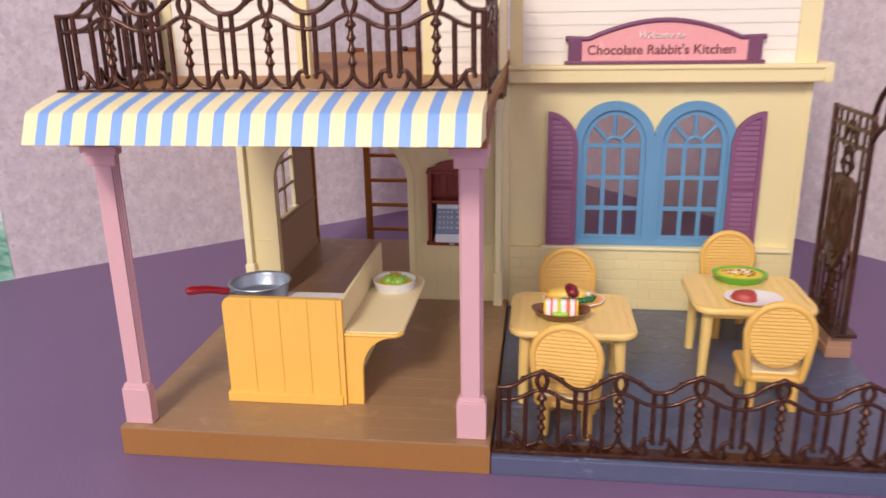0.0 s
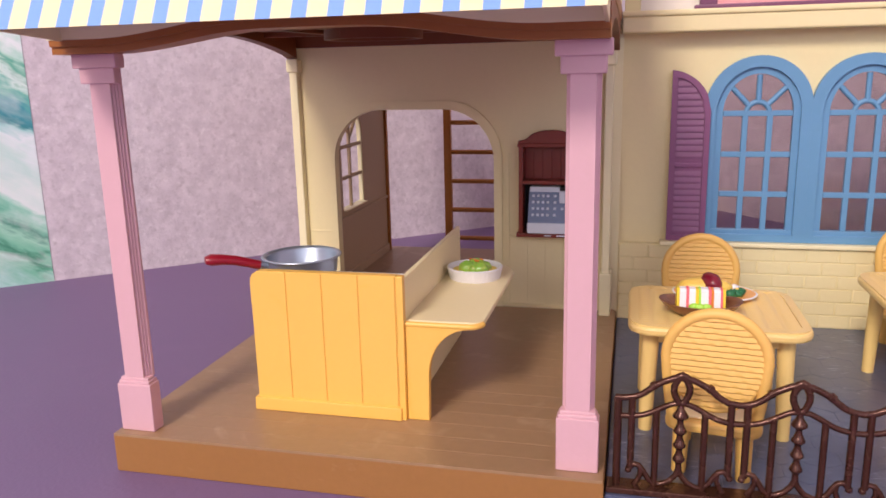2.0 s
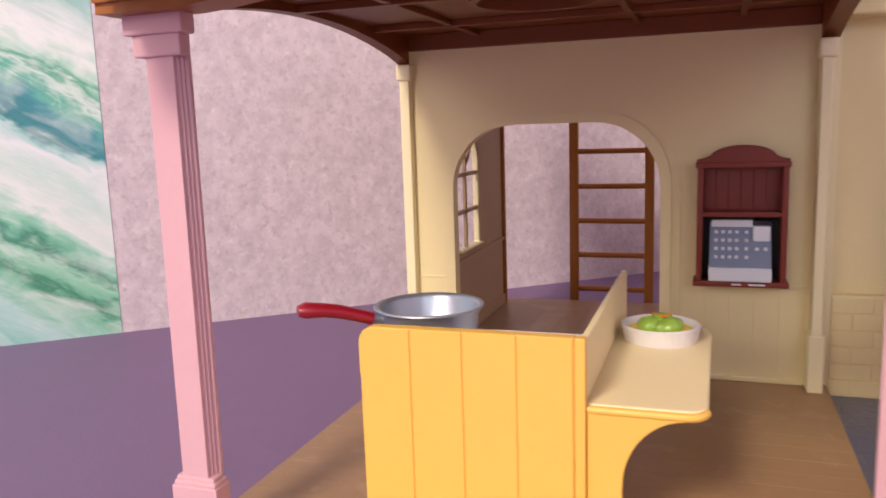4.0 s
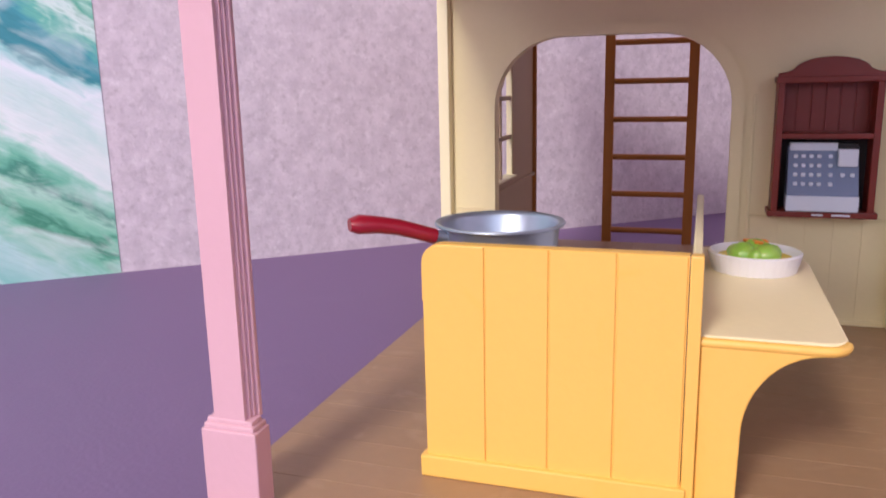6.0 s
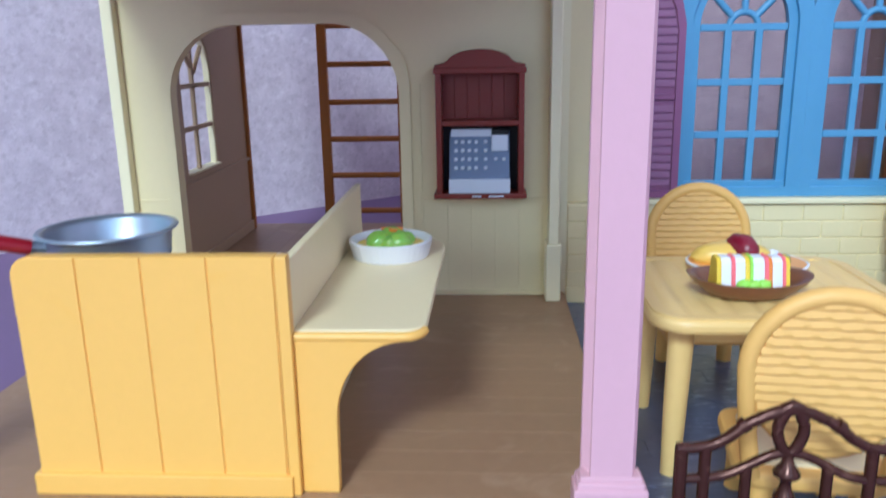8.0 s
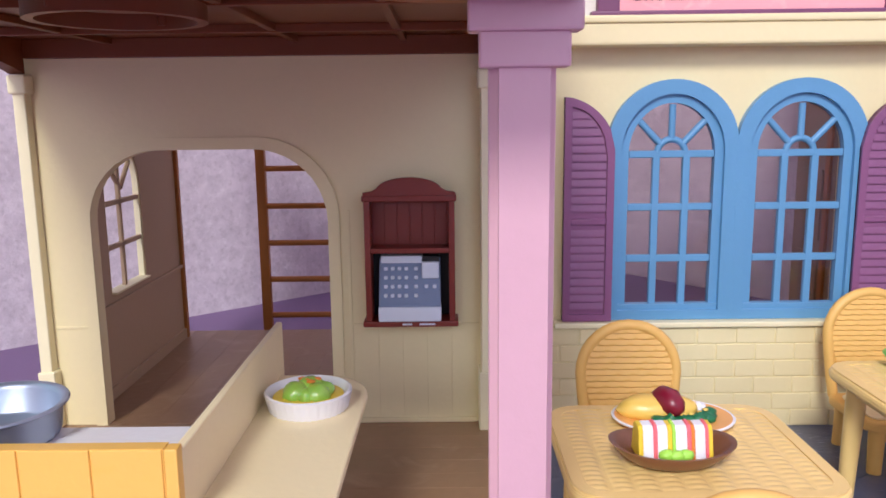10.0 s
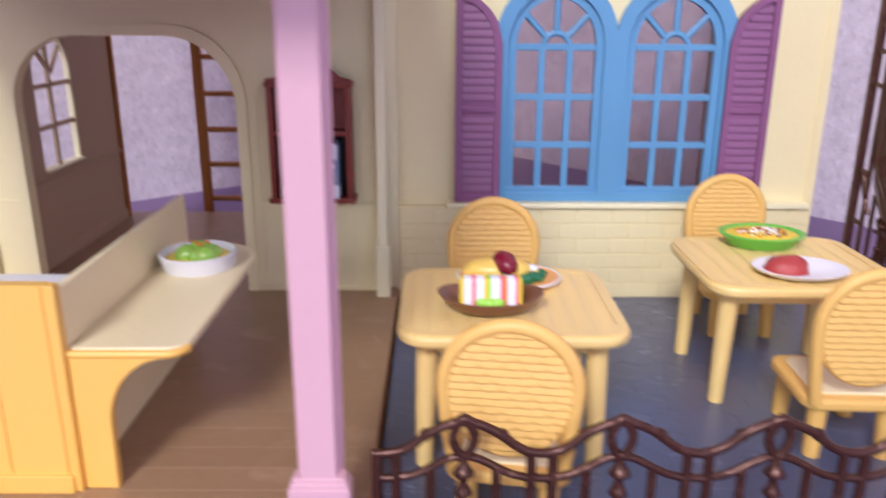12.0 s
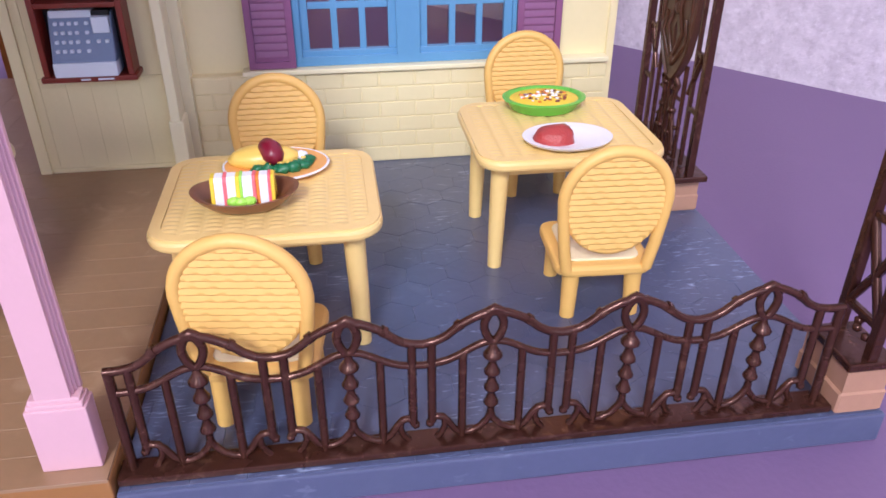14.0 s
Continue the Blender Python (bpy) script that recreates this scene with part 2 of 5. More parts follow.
AWNING = striped()


def wave_paint():
    """Painted sea: slanting swells of teal and sea green, white foam between them, brushed along the swell."""
    m = bpy.data.materials.new("painted_waves")
    m.use_nodes = True
    n, l = m.node_tree.nodes, m.node_tree.links
    b = n["Principled BSDF"]
    b.inputs["Roughness"].default_value = 0.7
    co = n.new("ShaderNodeTexCoord")
    sep = n.new("ShaderNodeSeparateXYZ")
    l.new(co.outputs["Object"], sep.inputs[0])

    def math_of(op, a, v, c=None):
        t = n.new("ShaderNodeMath")
        t.operation = op
        l.new(a, t.inputs[0])
        if isinstance(v, float):
            t.inputs[1].default_value = v
        else:
            l.new(v, t.inputs[1])
        if c is not None:
            if isinstance(c, float):
                t.inputs[2].default_value = c
            else:
                l.new(c, t.inputs[2])
        return t.outputs[0]

    lean = radians(30)
    along = math_of("MULTIPLY_ADD", sep.outputs[0], math.cos(lean), math_of("MULTIPLY", sep.outputs[2], math.sin(lean)))
    across = math_of("MULTIPLY_ADD", sep.outputs[0], -math.sin(lean), math_of("MULTIPLY", sep.outputs[2], math.cos(lean)))

    def stroke(length, width, detail, seed):
        """Noise drawn out along the swell, as a brush leaves it."""
        cb = n.new("ShaderNodeCombineXYZ")
        l.new(math_of("MULTIPLY", along, 1.0 / length), cb.inputs[0])
        l.new(math_of("MULTIPLY", across, 1.0 / width), cb.inputs[1])
        cb.inputs[2].default_value = seed
        t = n.new("ShaderNodeTexNoise")
        t.inputs["Scale"].default_value, t.inputs["Detail"].default_value, t.inputs["Distortion"].default_value = 1.0, detail, 0.8
        l.new(cb.outputs[0], t.inputs["Vector"])
        return t.outputs["Fac"]
    swell = math_of("MULTIPLY_ADD", sep.outputs[0], -math.tan(lean), sep.outputs[2])
    for fac, amount in ((stroke(0.05, 0.04, 3, 1.7), 0.05), (stroke(0.06, 0.008, 6, 4.1), 0.03), (stroke(0.012, 0.006, 5, 8.3), 0.016)):
        swell = math_of("MULTIPLY_ADD", math_of("SUBTRACT", fac, 0.5), amount, swell)
    place = math_of("FRACT", math_of("MULTIPLY_ADD", swell, 1.0 / 0.4, 0.25), 0.0)
    ramp = n.new("ShaderNodeValToRGB")
    el = ramp.color_ramp.elements
    stops = ((-10, (206, 226, 232)), (-5, (120, 192, 186)), (-2, (176, 214, 214)), (0.2, (118, 192, 166)), (0.9, (58, 136, 112)), (1.7, (120, 192, 166)), (3.0, (156, 210, 190)), (3.8, (60, 138, 120)),
             (4.5, (112, 188, 164)), (5.4, (160, 212, 198)), (6.4, (224, 234, 236)), (8.6, (194, 224, 222)), (10.6, (226, 234, 242)), (11.8, (150, 206, 208)), (12.4, (52, 134, 146)),
             (14.0, (66, 152, 168)), (15.0, (104, 186, 172)), (15.8, (206, 230, 226)), (16.5, (84, 172, 150)), (17.4, (180, 220, 210)), (18.6, (230, 238, 242)), (23, (96, 180, 178)), (26, (226, 236, 240)), (30, (206, 226, 232)))
    el[0].position, el[0].color = 0.0, lin(*stops[0][1])
    el[1].position, el[1].color = 1.0, lin(*stops[-1][1])
    for cm, c in stops[1:-1]:
        el.new((cm + 10) / 40).color = lin(*c)
    l.new(place, ramp.inputs[0])
    foam = n.new("ShaderNodeMapRange")
    foam.inputs["From Min"].default_value, foam.inputs["From Max"].default_value, foam.inputs["To Max"].default_value = 0.46, 0.76, 0.6
    l.new(stroke(0.034, 0.016, 6, 12.9), foam.inputs["Value"])
    pale = n.new("ShaderNodeMix")
    pale.data_type = "RGBA"
    l.new(ramp.outputs[0], pale.inputs["A"])
    pale.inputs["B"].default_value = lin(226, 236, 238)
    l.new(foam.outputs[0], pale.inputs["Factor"])
    l.new(pale.outputs["Result"], b.inputs["Base Color"])
    bu = n.new("ShaderNodeBump")
    bu.inputs["Strength"].default_value, bu.inputs["Distance"].default_value = 0.3, 0.001
    l.new(stroke(0.02, 0.003, 4, 3.3), bu.inputs["Height"])
    l.new(bu.outputs[0], b.inputs["Normal"])
    return m


WAVES = wave_paint()


def smoky_pane():
    m = bpy.data.materials.new("smoky_clear_plastic")
    m.use_nodes = True
    n, l = m.node_tree.nodes, m.node_tree.links
    tr = n.new("ShaderNodeBsdfTransparent")
    tr.inputs[0].default_value = (0.82, 0.77, 0.76, 1)
    gl = n.new("ShaderNodeBsdfGlossy")
    gl.inputs["Roughness"].default_value = 0.12
    mx = n.new("ShaderNodeMixShader")
    mx.inputs[0].default_value = 0.05
    l.new(tr.outputs[0], mx.inputs[1])
    l.new(gl.outputs[0], mx.inputs[2])
    l.new(mx.outputs[0], n["Material Output"].inputs[0])
    return m


PANE = smoky_pane()


# ---- mesh helpers: all lengths in centimetres ----
def link(name, bm, mat, parent=None, smooth=35):
    bmesh.ops.scale(bm, vec=(U, U, U), verts=bm.verts)
    me = bpy.data.meshes.new(name)
    bmesh.ops.recalc_face_normals(bm, faces=bm.faces)
    bm.to_mesh(me)
    bm.free()
    me.materials.append(mat)
    if smooth and smooth != 35:
        me.shade_smooth()
        me.set_sharp_from_angle(angle=radians(smooth))
    ob = new(name, me)
    if parent:
        ob.parent = parent
    return ob


def part(name, bm, mat, parent, label="", smooth=35):
    ob = link(name, bm, mat, parent, smooth)
    return tagged(ob, label) if label else ob


def thing(name, x, y, z, label, category, group="", kind="", turn=0):
    ob = new(name)
    ob.empty_display_size = 0.01
    ob.matrix_world = pose(x * U, y * U, z * U, 0, 0, turn)
    return tagged(ob, label, category, group, kind)


def structure(name, bm, mat, label, category, smooth=35):
    return tagged(link(name, bm, mat, None, smooth), label, category, "", "structure")


def shared(name, mesh, parent, x, y, z, turn=0):
    ob = new(name, mesh)
    ob.parent = parent
    ob.matrix_basis = pose(x * U, y * U, z * U, 0, 0, turn)
    return ob


def box(x0, x1, y0, y1, z0, z1, bevel=0.0, bm=None, seg=2):
    own = bmesh.new()
    bmesh.ops.create_cube(own, size=1)
    for v in own.verts:
        v.co = ((x0 + x1) / 2 + v.co.x * (x1 - x0), (y0 + y1) / 2 + v.co.y * (y1 - y0), (z0 + z1) / 2 + v.co.z * (z1 - z0))
    if bevel:
        bmesh.ops.bevel(own, geom=own.edges[:], offset=bevel, segments=seg, affect="EDGES", profile=0.5)
    return merge(bm, own)


def merge(bm, own, crease=20):
    """Rounds the shading but for edges sharper than the crease, and joins into bm."""
    bmesh.ops.recalc_face_normals(own, faces=own.faces)
    own.normal_update()
    for f in own.faces:
        f.smooth = True
    for e in own.edges:
        if len(e.link_faces) == 2 and e.calc_face_angle(0.0) > radians(crease):
            e.smooth = False
    if bm is None:
        return own
    me = bpy.data.meshes.new("joined")
    own.to_mesh(me)
    own.free()
    bm.from_mesh(me)
    bpy.data.meshes.remove(me)
    return bm


def prism(pts, axis, a, b, bevel=0.0, bm=None):
    """A polygon of two coordinates, drawn out along the axis from a to b."""
    own = bmesh.new()

    def at(p, q):
        return {"x": (q, p[0], p[1]), "y": (p[0], q, p[1]), "z": (p[0], p[1], q)}[axis]
    lo = [own.verts.new(at(p, a)) for p in pts]
    hi = [own.verts.new(at(p, b)) for p in pts]
    f0, f1 = own.faces.new(lo), own.faces.new(hi[::-1])
    n = len(pts)
    for i in range(n):
        own.faces.new((lo[i], lo[(i + 1) % n], hi[(i + 1) % n], hi[i]))
    bmesh.ops.recalc_face_normals(own, faces=own.faces)
    if bevel:
        edges = list({e for f in (f0, f1) for e in f.edges})
        bmesh.ops.bevel(own, geom=edges, offset=bevel, segments=2, affect="EDGES", profile=0.5)
    return merge(bm, own)


def ribbon(outer, inner, axis, a, b, bm=None, closed=False):
    """A band between two lines of as many points, drawn out along the axis."""
    own = bmesh.new()

    def at(p, q):
        return {"x": (q, p[0], p[1]), "y": (p[0], q, p[1]), "z": (p[0], p[1], q)}[axis]
    rows = [[own.verts.new(at(p, q)) for p in line] for line in (outer, inner) for q in (a, b)]
    oa, ob_, ia, ib = rows
    n = len(outer)
    for i in range(n if closed else n - 1):
        j = (i + 1) % n
        for r, s in ((oa, ob_), (ob_, ib), (ib, ia), (ia, oa)):
            own.faces.new((r[i], r[j], s[j], s[i]))
    if not closed:
        for i in (0, n - 1):
            own.faces.new((oa[i], ob_[i], ib[i], ia[i]))
    bmesh.ops.recalc_face_normals(own, faces=own.faces)
    return merge(bm, own)


def lathe(profile, segments=32, bm=None, sx=1.0, sy=1.0, at=(0, 0, 0)):
    """Turns (radius, height) points round the z axis."""
    own = bmesh.new()
    rings = []
    for r, z in profile:
        if r < 1e-5:
            rings.append([own.verts.new((at[0], at[1], at[2] + z))])
        else:
            rings.append([own.verts.new((at[0] + sx * r * math.cos(2 * math.pi * k / segments), at[1] + sy * r * math.sin(2 * math.pi * k / segments), at[2] + z)) for k in range(segments)])
    for p, q in zip(rings, rings[1:]):
        for k in range(segments):
            j = (k + 1) % segments
            if len(p) == 1 and len(q) > 1:
                own.faces.new((p[0], q[k], q[j]))
            elif len(q) == 1 and len(p) > 1:
                own.faces.new((p[k], p[j], q[0]))
            elif len(p) > 1:
                own.faces.new((p[k], p[j], q[j], q[k]))
    return merge(bm, own, 58)


def tube(points, radius, sides=8, bm=None, flat=1.0):
    """A rod along a line of points; radius is a number or one for each point."""
    own = bmesh.new()
    pts = [Vector(p) for p in points]
    rad = radius if isinstance(radius, (list, tuple)) else [radius] * len(pts)
    rings = []
    side = None
    for i, p in enumerate(pts):
        d = (pts[min(i + 1, len(pts) - 1)] - pts[max(i - 1, 0)]).normalized()
        if side is None:
            side = d.orthogonal().normalized() if abs(d.y) > 0.9 else Vector((0, 1, 0))
        side = (side - d * side.dot(d)).normalized()
        up = d.cross(side)
        rings.append([own.verts.new(p + rad[i] * (flat * side * math.cos(2 * math.pi * k / sides) + up * math.sin(2 * math.pi * k / sides))) for k in range(sides)])
    for a, b in zip(rings, rings[1:]):
        for k in range(sides):
            own.faces.new((a[k], a[(k + 1) % sides], b[(k + 1) % sides], b[k]))
    own.faces.new(rings[0][::-1])
    own.faces.new(rings[-1])
    return merge(bm, own, 58)


def blob(x, y, z, rx, ry, rz, rough=0.0, seed=0, sub=3, bm=None):
    own = bmesh.new()
    bmesh.ops.create_icosphere(own, subdivisions=sub, radius=1)
    for v in own.verts:
        k = 1 + rough * noise.noise(v.co * 2.1 + Vector((seed * 3.7, seed, 0)))
        v.co = (x + v.co.x * rx * k, y + v.co.y * ry * k, z + v.co.z * rz * k)
    return merge(bm, own, 58)


def arc(cx, cz, rx, rz, a0, a1, n):
    return [(cx + rx * math.cos(radians(a0 + (a1 - a0) * i / n)), cz + rz * math.sin(radians(a0 + (a1 - a0) * i / n))) for i in range(n + 1)]


def rounded(x0, x1, y0, y1, r, n=6):
    return arc(x1 - r, y1 - r, r, r, 0, 90, n) + arc(x0 + r, y1 - r, r, r, 90, 180, n) + arc(x0 + r, y0 + r, r, r, 180, 270, n) + arc(x1 - r, y0 + r, r, r, 270, 360, n)


# ---- room ----
def room_wall(name, s0, t0, s1, t1, label, hole=None):
    """A wall between two points of the room; hole is (from, to, low, high) in metres of an opening added for a fill
    light.
    """
    a, b = room_point(s0, t0, 0), room_point(s1, t1, 0)
    along = (b - a).normalized()
    out = (room_point(ROOM / 2, ROOM / 2, 0) - a)
    out = -(out - along * out.dot(along)).normalized() * 0.08
    full = (b - a).length
    blocks = [(0, full, 0, ROOM_HIGH)]
    if hole:
        u0, u1, z0, z1 = hole
        blocks = [(0, u0, 0, ROOM_HIGH), (u1, full, 0, ROOM_HIGH), (u0, u1, 0, z0), (u0, u1, z1, ROOM_HIGH)]
    bm = bmesh.new()
    for u0, u1, z0, z1 in blocks:
        quads = [a + along * u0, a + along * u1, a + along * u1 + out, a + along * u0 + out]
        lo = [bm.verts.new(p + Vector((0, 0, z0))) for p in quads]
        hi = [bm.verts.new(p + Vector((0, 0, z1))) for p in quads]
        bm.faces.new(lo), bm.faces.new(hi)
        for k in range(4):
            bm.faces.new((lo[k], lo[(k + 1) % 4], hi[(k + 1) % 4], hi[k]))
    bmesh.ops.scale(bm, vec=(100, 100, 100), verts=bm.verts)
    return structure(name, bm, STUCCO, label, "wall", 0)


room_wall("wall_west", 0, 0, ROOM, 0, "lilac stucco wall behind the toy house")
room_wall("wall_north", 0, 0, 0, ROOM, "lilac stucco wall beside the toy house")
# Both openings are added out of view to hold the fill lights.
room_wall("wall_south", ROOM, 0, ROOM, ROOM, "plain lilac stucco wall out of view, opening added for a fill light", (1.35, 2.45, 0.5, 1.5))
room_wall("wall_east", 0, ROOM, ROOM, ROOM, "plain lilac stucco wall out of view, opening added for a fill light", (0.7, 2.0, 0.45, 1.65))


def room_sheet(name, z0, z1, mat, label, category):
    bm = bmesh.new()
    c = [room_point(s, t, 0) * 100 for s, t in ((-0.1, -0.1), (ROOM + 0.1, -0.1), (ROOM + 0.1, ROOM + 0.1), (-0.1, ROOM + 0.1))]
    prism([(p.x, p.y) for p in c], "z", z0, z1, 0, bm)
    return structure(name, bm, mat, label, category, 0)


room_sheet("floor", -4, 0, PURPLE, "smooth matt purple floor under the toy house", "floor")
room_sheet("ceiling", ROOM_HIGH * 100, ROOM_HIGH * 100 + 5, STUCCO, "plain pale ceiling of the room", "ceiling")


def wave_canvas():
    bm = box(0, 90, 0.01, 0.05, 0, 110)
    ob = link("wave_painting", bm, WAVES, None, 30)
    ob.matrix_world = Matrix.Translation(room_point(0.66, 0.0, 0.0)) @ Matrix.Rotation(YAW + math.pi, 4, "Z")
    return tagged(ob, "large teal and white wave painting leaning flat on the lilac wall", "painting")


wave_canvas()


def teal_card():
    bm = prism([(0, 0), (1.3, 0), (0, 1.3), (-1.3, 0)], "y", -0.05, 0.0)
    bmesh.ops.scale(bm, vec=(1.2, 1, 1.0), verts=bm.verts)
    ob = link("teal_card", bm, WAVES, None, 0)
    ob.matrix_world = Matrix.Translation(room_point(0.0008, 0.316, 0.102)) @ Matrix.Rotation(YAW - math.pi / 2, 4, "Z")
    return tagged(ob, "small teal paper corner stuck to the lilac wall", "card")


teal_card()

# ---- base of the house: deck and terrace ----
DZ, TZ = 1.68, 1.1          # tops of deck and terrace
DX0, DX1 = -19.05, 0.56     # deck, side to side
TX1 = 22.42                  # terrace's far side
deck = structure("deck_floor", box(DX0, DX1, -0.3, 34.6, 0.0, DZ - 0.06, 0.06), DECK_EDGE, "brown plastic deck with plank grooves and worn edge", "floor")
rng = random.Random(4)
y = -0.3
while y < 19.3:
    w = 1.14
    part("plank", box(DX0 + 0.04, DX1 - 0.04, y + 0.004, min(y + w, 19.5) - 0.004, DZ - 0.12, DZ + rng.uniform(-0.004, 0.002), 0.005, seg=1), DECK, deck)
    y += w
x = DX0
while x < 0:
    part("plank", box(x + 0.003, min(x + 1.5, DX1) - 0.003, 19.52, 34.5, DZ - 0.12, DZ, 0.005, seg=1), DECK, deck)
    x += 1.5
terrace = structure("terrace_floor", box(DX1 + 0.03, TX1, -0.3, 20.6, 0.0, TZ - 0.05, 0.08), SLATE_EDGE, "blue-grey plastic terrace with engraved paving and scuffs", "floor")

# ---- walls of the house ----
WY, FY, TOP = 19.5, 20.6, 17.25    # arch wall, right facade, underside of the beam
AX0, AX1, AH = -16.55, -6.65, 13.55


def arch_line(x0, x1, z0, top, r, n=10):
    """From the foot of one side up, over and down: straight sides, rounded shoulders, level crown."""
    return [(x0, z0)] + arc(x0 + r, top - r, r, r, 180, 90, n) + arc(x1 - r, top - r, r, r, 90, 0, n) + [(x1, z0)]


def arch_wall():
    line = arch_line(AX0, AX1, DZ, AH, 3.0)
    bm = prism([(DX0 + 0.1, DZ)] + line + [(-0.2, DZ), (-0.2, 18.2), (DX0 + 0.1, 18.2)], "y", WY, WY + 0.6)
    w = structure("wall_arch", bm, CREAM, "cream plastic wall with a wide arched doorway", "wall")
    out = arch_line(AX0 - 0.48, AX1 + 0.48, DZ, AH + 0.5, 3.35)
    part("arch_moulding", ribbon(out, line, "y", WY - 0.13, WY + 0.02), CREAM, w)
    part("dado_rail", box(AX1 + 0.9, -0.34, WY - 0.07, WY, 6.0, 6.12, 0.02), CREAM, w)
    part("dado_rail", box(DX0 + 0.6, AX0 - 0.5, WY - 0.04, WY, 6.0, 6.12, 0.02), CREAM, w)
    part("panel_strip", box(AX1 + 0.78, AX1 + 0.9, WY - 0.05, WY, DZ, 11.0, 0.02), CREAM, w)
    for k in range(5):
        part("panel_board", box(AX1 + 0.95 + k * 1.04 + 0.004, AX1 + 1.99 + k * 1.04 - 0.004, WY - 0.02, WY + 0.1, DZ, 6.0, 0.01, seg=1), CREAM, w)
    part("skirting", box(AX1 + 0.55, -0.5, WY - 0.1, WY, DZ, DZ + 0.22, 0.03), CREAM, w)
    part("return_panel", box(-0.18, 0.57, WY + 0.34, FY + 0.3, DZ - 0.06, 18.15), CREAM_LIT, w)
    # corner posts
    for x0, x1, y0 in ((DX0, DX0 + 0.5, WY - 0.5), (-0.32, 0.12, WY - 1.0)):
        # Posts take the lit copy of the wall's cream.
        part("corner_post", box(x0, x1, y0, WY + 0.3, DZ, 16.6, 0.06), CREAM_LIT, w, "cream corner post in the lit cream tint")
        part("post_plinth", box(x0 - 0.1, x1 + 0.12, y0 - 0.1, WY + 0.25, DZ, 4.25, 0.08), CREAM_LIT, w)
        part("post_cap", box(x0 - 0.12, x1 + 0.14, y0 - 0.14, WY + 0.25, 15.85, 16.62, 0.1), CREAM_LIT, w)
    return w


arch_wall()


def side_wall():
    y0, y1 = WY + 0.6, 33.0
    wy0, wy1, wz0, wt = 23.5, 27.8, 6.55, 13.6
    r = (wy1 - wy0) / 2
    notch = [(wy0, wz0)] + arc((wy0 + wy1) / 2, wt - r, r, r, 180, 0, 14) + [(wy1, wz0)]
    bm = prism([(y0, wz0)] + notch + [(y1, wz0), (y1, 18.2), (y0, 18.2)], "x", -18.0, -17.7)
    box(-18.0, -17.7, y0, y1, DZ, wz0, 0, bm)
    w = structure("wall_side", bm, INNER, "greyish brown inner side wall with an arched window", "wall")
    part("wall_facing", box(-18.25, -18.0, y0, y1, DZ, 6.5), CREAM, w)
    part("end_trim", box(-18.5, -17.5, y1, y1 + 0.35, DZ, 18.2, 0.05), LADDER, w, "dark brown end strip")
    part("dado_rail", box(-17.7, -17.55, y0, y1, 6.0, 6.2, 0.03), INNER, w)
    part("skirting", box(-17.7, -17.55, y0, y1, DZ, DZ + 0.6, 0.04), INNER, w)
    win = thing("window_2", -17.85, (wy0 + wy1) / 2, wz0, "arched cream lattice window in the brown side wall", "window", kind="structure")
    inner = [(p[0] - (wy0 + wy1) / 2, p[1] - wz0) for p in notch]
    small = [(a * 0.94, b * 0.98 + 0.1) for a, b in inner]
    part("window_frame", ribbon(inner, small, "x", -0.2, 0.1), CREAM_LIT, win)
    part("window_sill", box(-0.3, 0.38, -r, r, 0, 0.1, 0.03), CREAM_LIT, win)
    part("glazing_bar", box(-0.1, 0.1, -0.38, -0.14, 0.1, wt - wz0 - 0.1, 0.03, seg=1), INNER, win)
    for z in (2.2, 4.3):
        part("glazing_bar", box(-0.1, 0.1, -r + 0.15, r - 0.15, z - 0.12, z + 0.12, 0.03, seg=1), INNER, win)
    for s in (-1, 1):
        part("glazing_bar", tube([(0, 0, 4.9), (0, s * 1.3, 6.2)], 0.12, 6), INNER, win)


side_wall()

WIN_C = (7.84, 13.28)       # middles of the two window arches
WR, WCZ, WZ0 = 1.9, 13.15, 6.45
HR = 2.75


